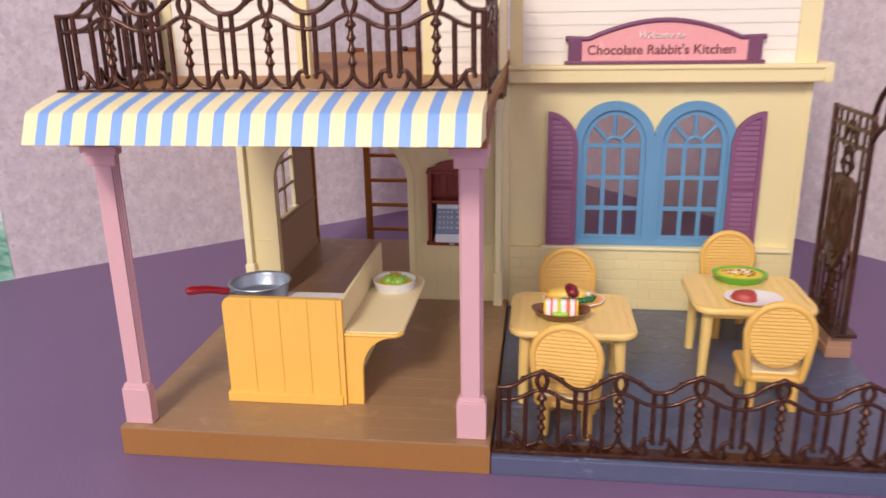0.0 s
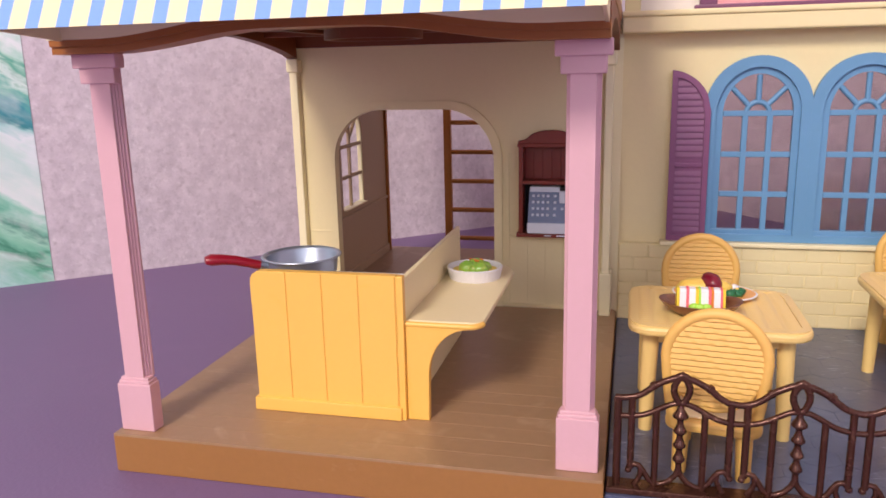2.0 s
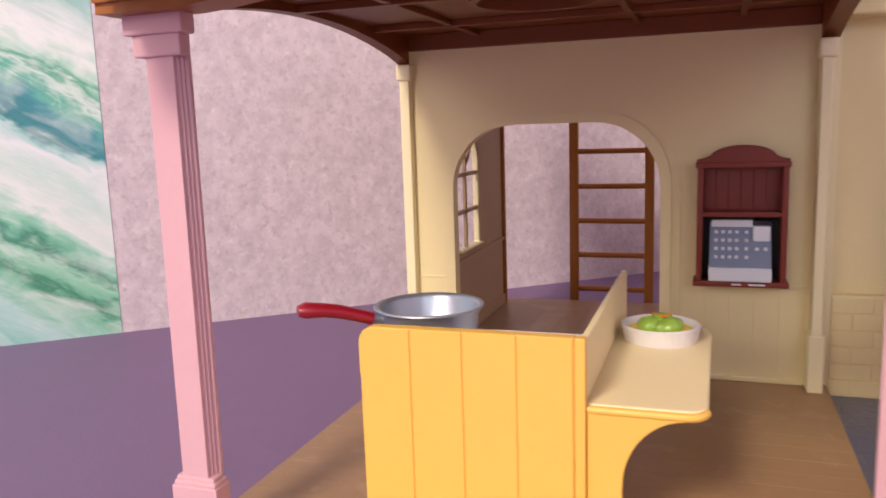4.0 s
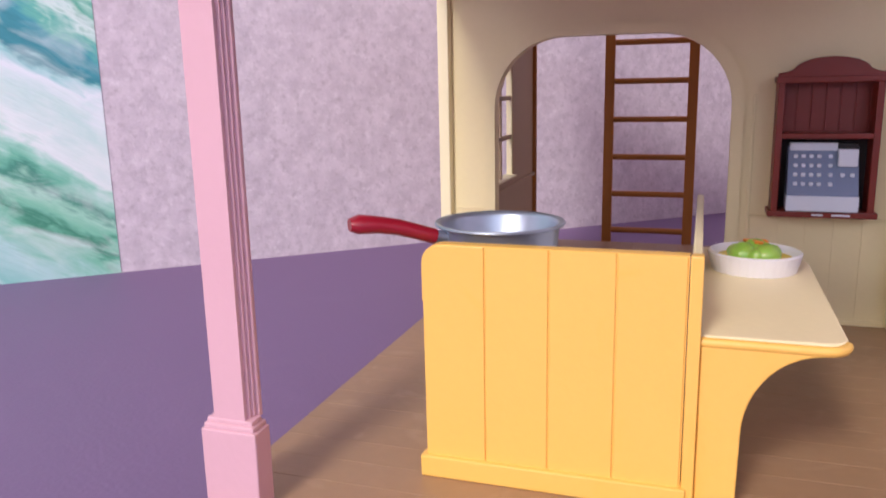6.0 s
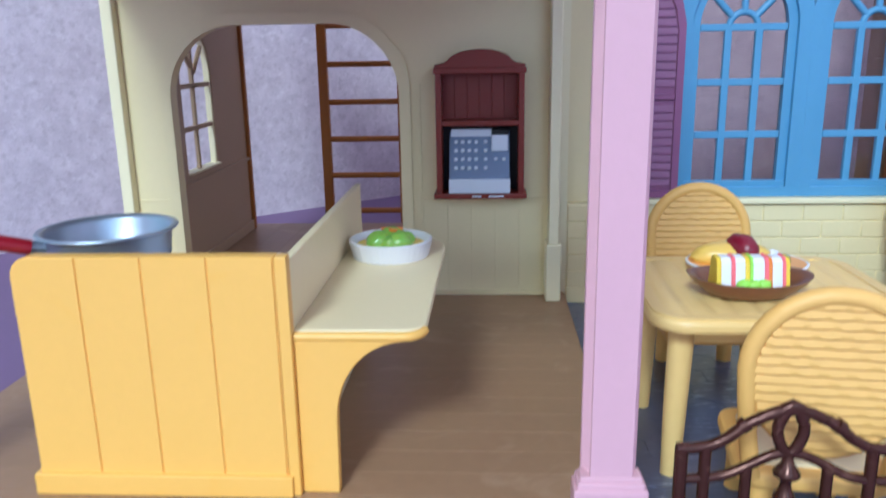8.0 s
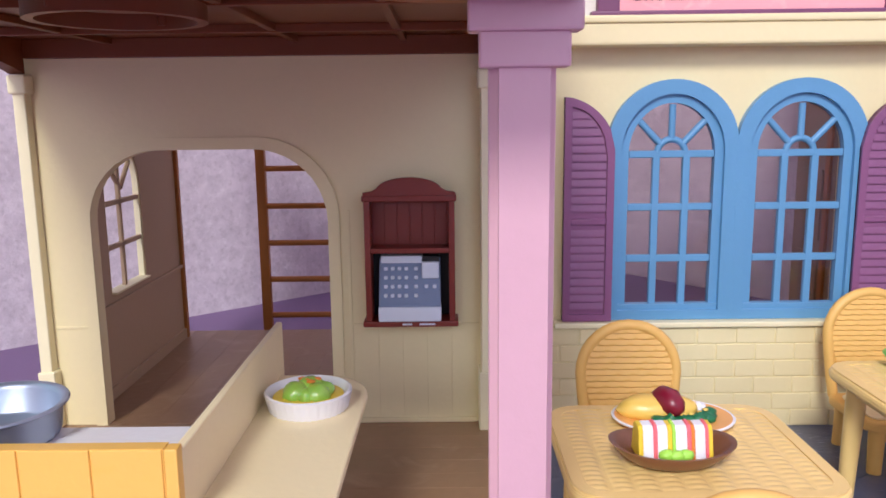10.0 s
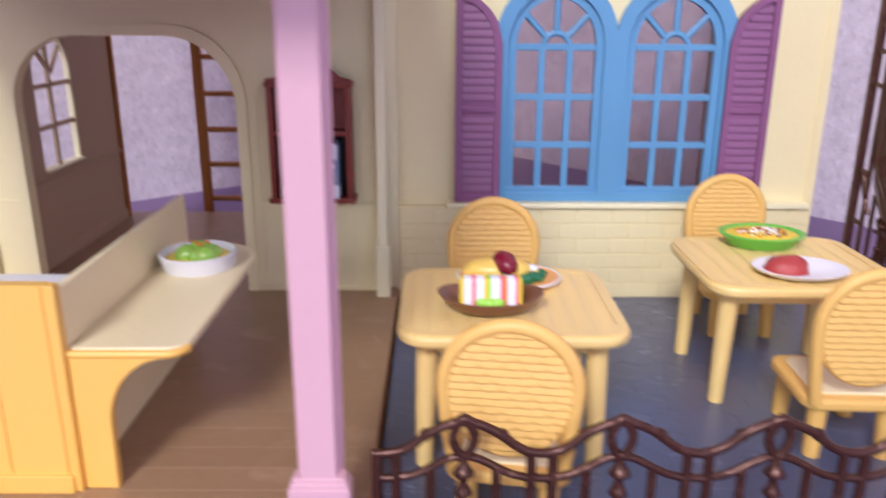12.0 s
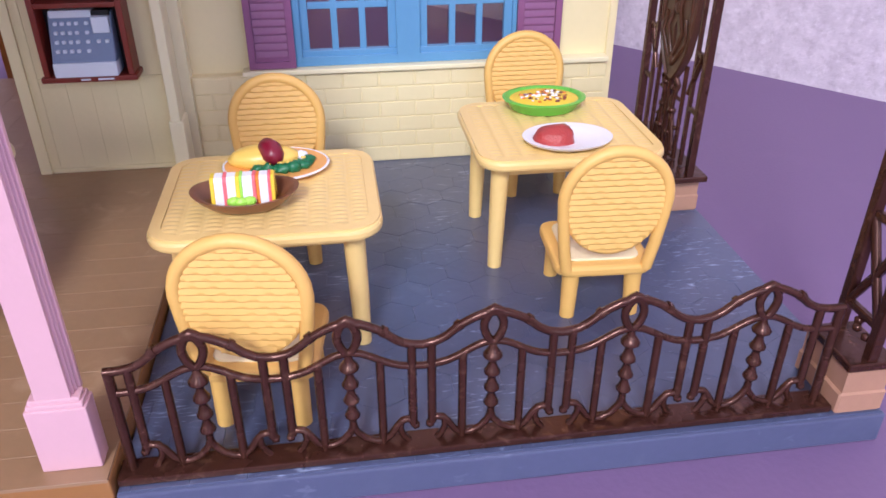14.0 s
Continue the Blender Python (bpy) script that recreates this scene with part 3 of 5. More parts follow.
def facade():
    line = []
    for c in WIN_C:
        line += [(c - WR, WZ0)] + arc(c, WCZ, WR, WR + 0.28, 180, 0, 20) + [(c + WR, WZ0)]
    x0, x1 = 0.56, 20.55
    bm = prism([(x0, WZ0)] + line + [(x1, WZ0), (x1, 26.0), (x0, 26.0)], "y", FY, FY + 0.5)
    box(x0, x1, FY, FY + 0.5, 0.0, WZ0, 0, bm)
    w = structure("wall_facade", bm, CREAM, "cream plastic house front with low-relief brick base", "wall")
    part("base_course", box(x0, x1 - 0.34, FY - 0.52, FY + 0.02, 0.9, 5.7, 0.03), CREAM, w, "thicker cream brick base")
    part("edge_strip", box(x1 - 0.34, x1 + 0.06, FY - 0.12, FY + 0.3, 1.1, 17.4, 0.06), CREAM, w)
    part("cornice", box(x0 - 0.1, x1 + 0.6, FY - 1.3, FY + 0.3, 17.5, 18.4, 0.12), CREAM, w, "plain cream cornice")
    part("cornice_bead", box(x0 - 0.1, x1 + 0.63, FY - 1.42, FY + 0.2, 18.36, 18.66, 0.1), CREAM, w)
    part("cornice_end", box(x1 + 0.2, x1 + 0.8, FY - 1.46, FY + 0.4, 17.45, 18.74, 0.12), CREAM, w)
    # Ledge brightness is in its colour: lit copy of the cream.
    part("window_ledge", box(2.9, x1 - 0.36, FY - 0.78, FY, 5.68, 5.92, 0.06), CREAM_LIT, w, "thin cream ledge in the lit cream tint")
    for ex0, ex1 in ((x0, x0 + 0.85), (x1 - 1.3, x1 + 0.05)):
        part("corner_board", box(ex0, ex1, FY - 0.2, FY, 18.6, 26.0, 0.06), CREAM, w)
    z = 18.66
    while z < 25.9:
        pts = [(FY, z), (FY - 0.12, z), (FY - 0.07, z + 0.85), (FY, z + 0.85)]
        part("siding_board", prism(pts, "x", x0 + 0.86, x1 - 1.31), SIDING, w)
        z += 0.86
    # brick relief, six courses under the ledge
    courses, tall, BY = 6, 0.755, FY - 0.52
    sizes = {}
    for k in range(courses):
        bx, j = x0 + 0.05 + (0.0 if k % 2 else -0.85), 0
        while bx < x1 - 0.42:
            b0, b1 = max(bx, x0 + 0.05), min(bx + 1.66, x1 - 0.37)
            if b1 - b0 > 0.25:
                key = round(b1 - b0, 2)
                if key not in sizes:
                    sizes[key] = box(0.02, b1 - b0 - 0.02, -0.055, 0.05, 0.02, tall - 0.02, 0.036, seg=2)
                    ob = part("brick", sizes[key], CREAM, w)
                    sizes[key] = ob.data
                    ob.location = (b0 * U, BY * U, (TZ + 0.02 + k * tall) * U)
                else:
                    shared("brick", sizes[key], w, b0, BY, TZ + 0.02 + k * tall)
            bx += 1.7
    # right end wall, brown inside, with a panelled door shape
    bm = box(x1 - 0.55, x1, FY + 0.5, 35.5, 0.0, 26.0)
    e = structure("wall_end", bm, CREAM, "house end wall, cream outside and brown panelled inside", "wall")
    part("lining", box(x1 - 0.65, x1 - 0.55, FY + 0.5, 35.4, 1.6, 18.0), INNER_WOOD, e, "brown panelled lining")
    for yy in (23.0, 27.0, 31.0):
        part("lining_post", box(x1 - 0.85, x1 - 0.65, yy, yy + 0.5, 1.6, 18.0, 0.05), LADDER, e)
        for z0, z1 in ((2.4, 6.6), (7.4, 11.5)):
            part("lining_panel", box(x1 - 0.78, x1 - 0.65, yy + 0.9, yy + 3.5, z0, z1, 0.06), INNER_WOOD, e)
    return w


facade()


def shutter(parent, side):
    """A plum louvred shutter with a curved top; side -1 for the one whose tall edge is at lower x."""
    w, tall, low = 2.1, 9.55, 7.35
    n = 10
    top = [(w * i / n, low + (tall - low) * math.sqrt(max(0.0, 1 - (i / n) ** 1.7))) for i in range(n + 1)]
    top[0] = (0.0, tall)
    outer = [(0, 0)] + top + [(w, 0)]
    inner = [(0.3, 0.3)] + [(0.3 + (w - 0.6) * i / n, (low - 0.25) + (tall - low - 0.15) * math.sqrt(max(0.0, 1 - (i / n) ** 1.7))) for i in range(n + 1)] + [(w - 0.3, 0.3)]
    flip = -1 if side > 0 else 1
    outer = [(flip * a, b) for a, b in outer]
    inner = [(flip * a, b) for a, b in inner]
    body = part("shutter", ribbon(outer, inner, "y", -0.38, 0.0, closed=True), PLUM, parent, "plum louvred shutter with a curved top")
    part("shutter_back", prism(outer, "y", -0.24, -0.02), PLUM, body)
    part("mid_rail", box(min(flip * 0.3, flip * (w - 0.3)), max(flip * 0.3, flip * (w - 0.3)), -0.34, -0.1, 4.2, 4.45, 0.04), PLUM, body)
    z = 0.5
    while z < tall - 0.45:
        if not 3.95 < z < 4.5:
            reach = w - 0.32
            if z > low - 0.45:
                k = (z + 0.1 - (low - 0.25)) / (tall - low - 0.15)
                reach = 0.3 + (w - 0.6) * max(0.05, 1 - max(0.0, k) ** 2) ** (1 / 1.7) - 0.08
            xs = sorted((flip * 0.32, flip * reach))
            if xs[1] - xs[0] > 0.2:
                pts = [(-0.2, z + 0.3), (-0.31, z), (-0.31, z + 0.06), (-0.22, z + 0.34)]
                part("louvre", prism(pts, "x", xs[0], xs[1]), PLUM, body)
        z += 0.355
    return body


def twin_window():
    win = thing("window_1", 0, FY, 0, "pair of arched blue lattice windows with plum shutters", "window", kind="structure")
    z0 = 5.94
    for i, c in enumerate(WIN_C):
        leaf = part("window_frame", ribbon([(c - HR + 0.12, z0)] + arc(c, WCZ + 0.3, HR, HR, 180, 0, 28) + [(c + HR - 0.12, z0)],
                    [(c - WR - 0.28, z0 + 0.4)] + arc(c, WCZ + 0.02, WR + 0.28, WR + 0.53, 180, 0, 28) + [(c + WR + 0.28, z0 + 0.4)], "y", -0.34 - 0.004 * i, 0.03), BLUE, win, "sky blue arched frame")
        part("bottom_frame", box(c - HR + 0.1, c + HR - 0.1, -0.33 - 0.004 * i, 0.0, z0 - 0.01, z0 + 0.42, 0.03), BLUE, leaf)
        part("inner_frame", ribbon([(c - WR - 0.3, z0)] + arc(c, WCZ + 0.02, WR + 0.3, WR + 0.55, 180, 0, 28) + [(c + WR + 0.3, z0)],
                    [(c - WR + 0.08, WZ0 + 0.16)] + arc(c, WCZ, WR - 0.08, WR + 0.18, 180, 0, 28) + [(c + WR - 0.08, WZ0 + 0.16)], "y", -0.12, 0.25), BLUE, leaf)
        part("bottom_rail", box(c - WR - 0.28, c + WR + 0.28, -0.22, 0.2, z0, WZ0 + 0.17, 0.03), BLUE, leaf)
        for x in (-0.64, 0.64):
            part("glazing_bar", box(c + x - 0.15, c + x + 0.15, -0.13, 0.12, WZ0 + 0.1, WCZ - 0.05, 0.03, seg=1), BLUE, leaf)
        for z in (8.62, 10.85, 13.1):
            part("glazing_bar", box(c - WR + 0.1, c + WR - 0.1, -0.12, 0.11, z - 0.15, z + 0.15, 0.03, seg=1), BLUE, leaf)
        part("fan_ring", tube([(c + 0.6 * math.cos(radians(a)), 0, 13.12 + 0.6 * math.sin(radians(a))) for a in range(0, 181, 12)], 0.145, 8), BLUE, leaf)
        for a in (42, 90, 138):
            ca, sa = math.cos(radians(a)), math.sin(radians(a))
            part("fan_spoke", tube([(c + 0.6 * ca, 0, 13.1 + 0.6 * sa), (c + 1.86 * ca, 0, 13.1 + 2.08 * sa)], 0.15, 8), BLUE, leaf)
        line = [(c - WR + 0.05, WZ0 + 0.05)] + arc(c, WCZ, WR - 0.05, WR + 0.21, 180, 0, 20) + [(c + WR - 0.05, WZ0 + 0.05)]
        p = part("pane", prism(line, "y", 0.14, 0.17), PANE, leaf, "smoky clear pane", 0)
        p.visible_shadow = False
    part("mullion_post", box(10.16, 10.96, -0.335, 0.0, z0, 13.5, 0.02), BLUE, win)
    for sx, side in ((3.25, -1), (17.75, 1)):
        s = shutter(win, side)
        s.location = (sx * U, -0.002, 5.96 * U)


twin_window()


def sign():
    s = thing("sign_board", 10.72, FY - 0.2, 18.66, "pink sign with plum frame and welcome lettering", "sign")
    n = 16
    crown = [(-4.9 + 9.8 * i / n, 1.62 + 1.15 * math.sin(math.pi * i / n) ** 0.9) for i in range(n + 1)]
    part("panel", prism([(-5.6, 0.1)] + [(5.6, 0.1), (5.6, 1.5)] + crown[::-1] + [(-5.6, 1.5)], "y", -0.35, 0.0), SIGN_PINK, s, "soft pink panel")
    part("top_moulding", tube([(-6.45, -0.3, 1.72)] + [(a, -0.3, b + 0.05) for a, b in crown] + [(6.45, -0.3, 1.72)], 0.17, 8), SIGN_PLUM, s, "plum crown moulding")
    part("bottom_moulding", box(-6.5, 6.5, -0.52, 0.0, 0.0, 0.24, 0.06), SIGN_PLUM, s)
    for a in (-1, 1):
        x0, x1 = sorted((a * 5.35, a * 6.25))
        part("end_post", box(x0, x1, -0.46, 0.0, 0.2, 1.66, 0.06), SIGN_PLUM, s)

    def lettering(text, size, x, z, mat, shear=0.0, y=-0.365, bold=0.0):
        cu = bpy.data.curves.new("lettering", "FONT")
        cu.body, cu.size, cu.align_x, cu.extrude, cu.shear, cu.offset = text, size * U, "CENTER", 0.0002, shear, bold * U
        tmp = bpy.data.objects.new("lettering", cu)
        scene.collection.objects.link(tmp)
        me = bpy.data.meshes.new_from_object(tmp.evaluated_get(bpy.context.evaluated_depsgraph_get()))
        bpy.data.objects.remove(tmp)
        me.materials.clear()
        me.materials.append(mat)
        ob = new("lettering", me)
        ob.parent = s
        ob.matrix_basis = pose(x * U, y * U, z * U, 90, 0, 0)
        return ob
    lettering("Chocolate Rabbit's Kitchen", 0.87, -0.2, 0.66, LETTER, 0.0, -0.365, 0.012)
    lettering("Welcome to", 0.58, -0.21, 1.67, LETTER, 0.35, -0.36, 0.01)
    lettering("Welcome to", 0.58, -0.24, 1.7, LETTER_PALE, 0.35, -0.375, 0.004)


sign()

# ---- balcony over the deck ----
balcony = structure("balcony_floor", box(DX0 - 0.2, 0.42, 0.1, 33.0, 18.2, 18.95, 0.06), DECK_EDGE, "brown plastic balcony floor over the deck", "floor")


def eaves():
    """Brown ceiling under the balcony, its shade partly in the colour, with its arched beams, ribs and ring."""
    c = structure("ceiling_porch", box(DX0 + 0.1, 0.3, 0.2, 19.5, 18.0, 18.2), DARK_BEAM, "brown ribbed porch ceiling, shade put into its colour", "ceiling")
    n = 24

    def profile(a, b, low, high):
        pts = []
        for i in range(n + 1):
            u = i / n
            k = min(1.0, max(0.0, (min(u, 1 - u) - 0.1) / 0.32))
            k = k * k * (3 - 2 * k)
            pts.append((a + (b - a) * u, low + (high - low) * k))
        return pts
    low = profile(-19.35, 0.42, 16.64, 17.3)
    part("front_beam", ribbon([(a, b + 0.52) for a, b in low], low, "y", -0.55, 0.7), FRONT_BEAM, c, "arched brown front beam")
    part("beam_bead", ribbon([(a, b + 0.52) for a, b in low], [(a, b + 0.27) for a, b in low], "y", -0.66, -0.55), FRONT_BEAM, c)
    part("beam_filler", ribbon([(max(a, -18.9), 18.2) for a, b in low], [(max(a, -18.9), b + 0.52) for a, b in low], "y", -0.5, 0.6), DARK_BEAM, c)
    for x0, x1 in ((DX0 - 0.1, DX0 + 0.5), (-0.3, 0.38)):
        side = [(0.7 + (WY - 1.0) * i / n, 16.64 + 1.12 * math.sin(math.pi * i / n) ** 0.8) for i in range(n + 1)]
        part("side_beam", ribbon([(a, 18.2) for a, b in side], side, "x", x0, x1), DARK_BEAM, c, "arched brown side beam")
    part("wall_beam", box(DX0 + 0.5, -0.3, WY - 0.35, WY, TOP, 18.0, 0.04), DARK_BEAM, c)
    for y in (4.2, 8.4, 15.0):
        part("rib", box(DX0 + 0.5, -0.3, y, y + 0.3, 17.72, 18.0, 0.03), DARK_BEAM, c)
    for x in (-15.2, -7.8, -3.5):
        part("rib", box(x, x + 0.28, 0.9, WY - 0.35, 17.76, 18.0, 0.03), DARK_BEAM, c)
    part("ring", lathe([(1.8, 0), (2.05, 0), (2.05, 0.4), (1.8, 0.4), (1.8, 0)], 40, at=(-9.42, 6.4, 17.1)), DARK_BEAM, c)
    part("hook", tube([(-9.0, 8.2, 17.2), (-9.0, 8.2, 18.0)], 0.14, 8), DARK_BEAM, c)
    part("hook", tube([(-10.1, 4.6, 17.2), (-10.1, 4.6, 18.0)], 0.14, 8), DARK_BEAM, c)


eaves()


def awning():
    a = thing("awning", 0, 0, 0, "cream awning with sky blue stripes over the porch", "awning")
    prof = [(0.1, 19.1), (-1.3, 18.94), (-2.4, 18.78), (-3.2, 18.62), (-3.38, 18.55), (-3.5, 18.4), (-3.82, 17.87), (-4.14, 17.34)]
    n, cols = len(prof), 68
    bm = bmesh.new()
    uv = bm.loops.layers.uv.new("stripes")
    sheets = []
    for off in (0.0, 0.16):
        grid = []
        for i, (yy, zz) in enumerate(prof):
            left = -19.6 + 0.6 * (0.1 - yy) / 4.2 + off
            right = 0.42 - off
            grid.append([bm.verts.new((left + (right - left) * k / cols, yy + off * 0.7, zz - off * (0.8 if i < n - 1 else 0))) for k in range(cols + 1)])
        sheets.append(grid)
    top, under = sheets

    def quad(vs, ks):
        f = bm.faces.new(vs)
        for loop, k in zip(f.loops, ks):
            loop[uv].uv = (k / cols, 0.5)
    for i in range(n - 1):
        for k in range(cols):
            quad((top[i][k], top[i + 1][k], top[i + 1][k + 1], top[i][k + 1]), (k, k, k + 1, k + 1))
            quad((under[i][k], under[i][k + 1], under[i + 1][k + 1], under[i + 1][k]), (k, k + 1, k + 1, k))
        for k in (0, cols):
            quad((top[i][k], under[i][k], under[i + 1][k], top[i + 1][k]), (k, k, k, k))
    for i in (0, n - 1):
        for k in range(cols):
            quad((top[i][k], top[i][k + 1], under[i][k + 1], under[i][k]), (k, k + 1, k + 1, k))
    part("canopy", bm, AWNING, a, smooth=28)
    for side, x in ((0, -18.9), (1, 0.26)):
        pts = [(0.1, 19.0), (-3.3, 18.46), (-4.02, 17.38), (-0.7, 17.1), (0.1, 17.3)]
        part("end_panel", prism(pts, "x", x, x + 0.12), CREAM_LIT, a, "plain cream end panel")
    edge = []
    for i in range(33):
        u = i / 32
        k = min(1.0, max(0.0, (min(u, 1 - u) - 0.1) / 0.32))
        edge.append((-19.4 + 19.76 * u, 17.14 + 0.66 * k * k * (3 - 2 * k)))
    part("spandrel", ribbon([(x, 18.6) for x, z in edge], edge, "y", -0.7, -0.56), CREAM_LIT, a, "cream board behind the valance")


awning()


def upper_storey():
    y0 = 10.0
    bm = box(DX0, -10.4, y0, y0 + 0.5, 18.72, 26)
    box(-3.85, 0.3, y0, y0 + 0.5, 18.72, 26, 0, bm)
    w = structure("wall_upper", bm, CREAM, "pale upper wall with clapboards and a balcony doorway", "wall")
    for x0, x1 in ((DX0 + 0.7, -11.1), (-3.2, -0.3)):
        z = 18.8
        while z < 25.8:
            part("siding_board", prism([(y0, z), (y0 - 0.12, z), (y0 - 0.07, z + 0.81), (y0, z + 0.81)], "x", x0, x1), SIDING, w)
            z += 0.82
    for x0, x1 in ((DX0 - 0.05, DX0 + 0.7), (-11.1, -10.35), (-3.9, -3.2), (-0.3, 0.42)):
        part("corner_board", box(x0, x1, y0 - 0.22, y0 + 0.3, 18.72, 26, 0.05), CREAM, w)
    part("return_wall", box(-0.1, 0.4, y0 + 0.5, FY, 18.72, 26), CREAM_LIT, w)
    part("outer_wall", box(DX0, DX0 + 0.4, y0 + 0.5, 33.0, 18.72, 26), CREAM, w)
    part("clip", box(-13.6, -12.3, 32.3, 32.6, 18.95, 19.3, 0.05), DARK_BEAM, balcony, "small brown clip")
    part("clip", box(-8.6, -7.7, 32.3, 32.6, 18.95, 19.3, 0.05), DARK_BEAM, balcony, "small brown clip")
    part("clip_stud", blob(-8.75, 32.3, 19.2, 0.28, 0.2, 0.24, sub=2), BLACK, balcony, "black stud")


upper_storey()


# ---- columns ----
def column(x, y):
    c = thing("porch_column", x, y, DZ, "pink square porch column with plinth and fluted side", "column", "porch columns")
    part("plinth", box(-0.75, 0.75, -0.32, 0.36, 0, 2.02, 0.05), PINK, c)
    part("plinth_cap", box(-0.69, 0.69, -0.28, 0.34, 1.98, 2.16, 0.06), PINK, c)
    part("shaft_foot", box(-0.63, 0.63, -0.22, 0.24, 2.12, 2.28, 0.05), PINK, c)
    # shaft outline: narrow front face and fluted slanting corners
    half = [(0.42, -0.19)]
    for k in range(3):
        for u, dip in ((0.05, 0.0), (0.13, 0.055), (0.21, 0.055), (0.29, 0.0)):
            u += k * 0.24
            half.append((0.425 + 0.17 * u - 0.9 * dip, -0.17 + 0.52 * u + 0.3 * dip))
    half += [(0.57, 0.26), (0.57, 0.36)]
    out = [(-a, b) for a, b in half[::-1]] + half
    part("shaft", prism(out, "z", 2.25, 13.95), PINK, c, smooth=20)
    part("capital_neck", box(-0.74, 0.74, -0.3, 0.16, 13.9, 14.5, 0.05), PINK, c)
    part("capital", box(-0.92, 0.92, -0.42, 0.16, 14.46, 15.0, 0.05), PINK, c)
    return c


first = column(-18.13, 0.42)
copy_thing(first, pose(-0.42 * U, 0.5 * U, DZ * U))


# ---- railings ----
def railing(name, x, y, z, length, loops, label, turn=0, plate=0.35):
    """Scrolled railing along x: waved double rail, teardrop loops, turned balusters, paired bars, scroll feet."""
    f = thing(name, x, y, z, label, "railing", "scrolled railings", turn=turn)
    part("base_plate", box(-0.25, length + 0.25, -0.45, plate, 0, 0.24, 0.05), BRONZE, f)
    pitch = 3.78

    steps = (0.0, 0.3, 0.6, 0.9, 1.2, 1.5, 1.89)
    upper = (4.34, 4.3, 4.16, 4.0, 3.72, 3.55, 3.48)
    under = (3.42, 3.37, 3.22, 3.04, 2.9, 2.83, 2.8)

    def rail(px, heights):
        d = min(min((abs(px - q) for q in loops), default=9.9), pitch / 2)
        return float(np.interp(d, steps, heights))
    n = int(length / 0.16)
    xs = [length * i / n for i in range(n + 1)]
    part("top_rail", tube([(px, 0, rail(px, upper)) for px in xs], 0.12, 8), BRONZE, f)
    part("lower_rail", tube([(px, 0, rail(px, under)) for px in xs], 0.105, 8), BRONZE, f)
    bead = [(0.0, 3.4), (0.1, 3.38)]
    for top, wide in ((3.3, 0.27), (2.74, 0.23), (2.2, 0.22), (1.68, 0.215)):
        bead += [(0.105, top), (0.12, top - 0.1), (wide * 0.78, top - 0.24), (wide, top - 0.33), (wide * 0.98, top - 0.38), (wide * 0.74, top - 0.43), (0.12, top - 0.48)]
    bead += [(0.105, 1.12), (0.12, 0.85), (0.0, 0.8)]
    for q in loops:
        ring = [(q + 0.27 * math.sin(radians(a)) * (1 - 0.25 * abs(math.cos(radians(a)))), 0, 3.92 + (0.45 if a < 90 or a > 270 else 0.52) * math.cos(radians(a))) for a in range(0, 361, 20)]
        part("loop", tube(ring, 0.12, 8), BRONZE, f)
        part("crest", tube([(q - 0.34, 0, 4.22), (q - 0.12, 0, 4.38), (q, 0, 4.44), (q + 0.12, 0, 4.38), (q + 0.34, 0, 4.22)], [0.11, 0.12, 0.13, 0.12, 0.11], 8), BRONZE, f)
        part("baluster", lathe(bead, 12, at=(q, 0, 0)), BRONZE, f, "turned beaded baluster")
        for s in (-1, 1):
            if -0.05 < q + s * 0.98 < length + 0.05:
                part("collar", tube([(q + s * 0.86, 0, rail(q + s * 0.86, upper) + 0.02), (q + s * 0.98, 0, rail(q + s * 0.98, upper) + 0.02)], 0.155, 8), BRONZE, f)
            pts = [(0, 0.95), (0.08, 0.72), (0.3, 0.45), (0.58, 0.31), (0.82, 0.31), (1.02, 0.48), (1.18, 0.76), (1.34, 0.96), (1.52, 1.0), (1.66, 0.9), (1.69, 0.76)]
            pts = [(q + s * a, 0, b) for a, b in pts if -0.1 < q + s * a < length + 0.1]
            if len(pts) > 3:
                part("scroll", tube(pts, 0.105, 8), BRONZE, f)
                part("curl_tip", blob(pts[-1][0], 0, pts[-1][2], 0.14, 0.14, 0.14, sub=1), BRONZE, f)
            foot = [(q + s * a, 0, b) for a, b in ((1.29, 0.9), (1.27, 0.64), (1.36, 0.4), (1.5, 0.2)) if -0.1 < q + s * a < length + 0.1]
            if len(foot) == 4:
                part("scroll_foot", tube(foot, 0.1, 7), BRONZE, f)
            b = q + s * 0.8
            if 0.05 < b < length - 0.05:
                part("bar", tube([(b, 0, 0.2), (b, 0, rail(b, under))], 0.12, 8), BRONZE, f)
            b = q + s * (pitch / 2 - 0.26)
            if 0.05 < b < length - 0.05:
                part("bar", tube([(b, 0, 0.84), (b, 0, rail(b, upper))], 0.125, 8), BRONZE, f)
    for e in (0.1, length - 0.1):
        part("end_bar", tube([(e, 0, 0.1), (e, 0, 3.5)], 0.14, 8), BRONZE, f)
    return f


LOOPS = [2.2 + 3.78 * i for i in range(5)]
railing("terrace_railing", 0.87, 0.4, TZ, 19.65, LOOPS, "dark bronze scrolled railing along the terrace edge")
railing("balcony_railing", -19.4, 0.35, 18.95, 19.75, [q + 0.23 for q in LOOPS], "dark bronze scrolled railing along the balcony front")
railing("balcony_railing", -19.1, 9.7, 18.95, 9.2, [1.6, 5.4], "dark bronze scrolled railing returning along the balcony side", -90)
railing("balcony_railing", 0.2, 9.7, 18.95, 9.2, [1.6, 5.4], "dark bronze scrolled railing returning along the balcony side", -90)


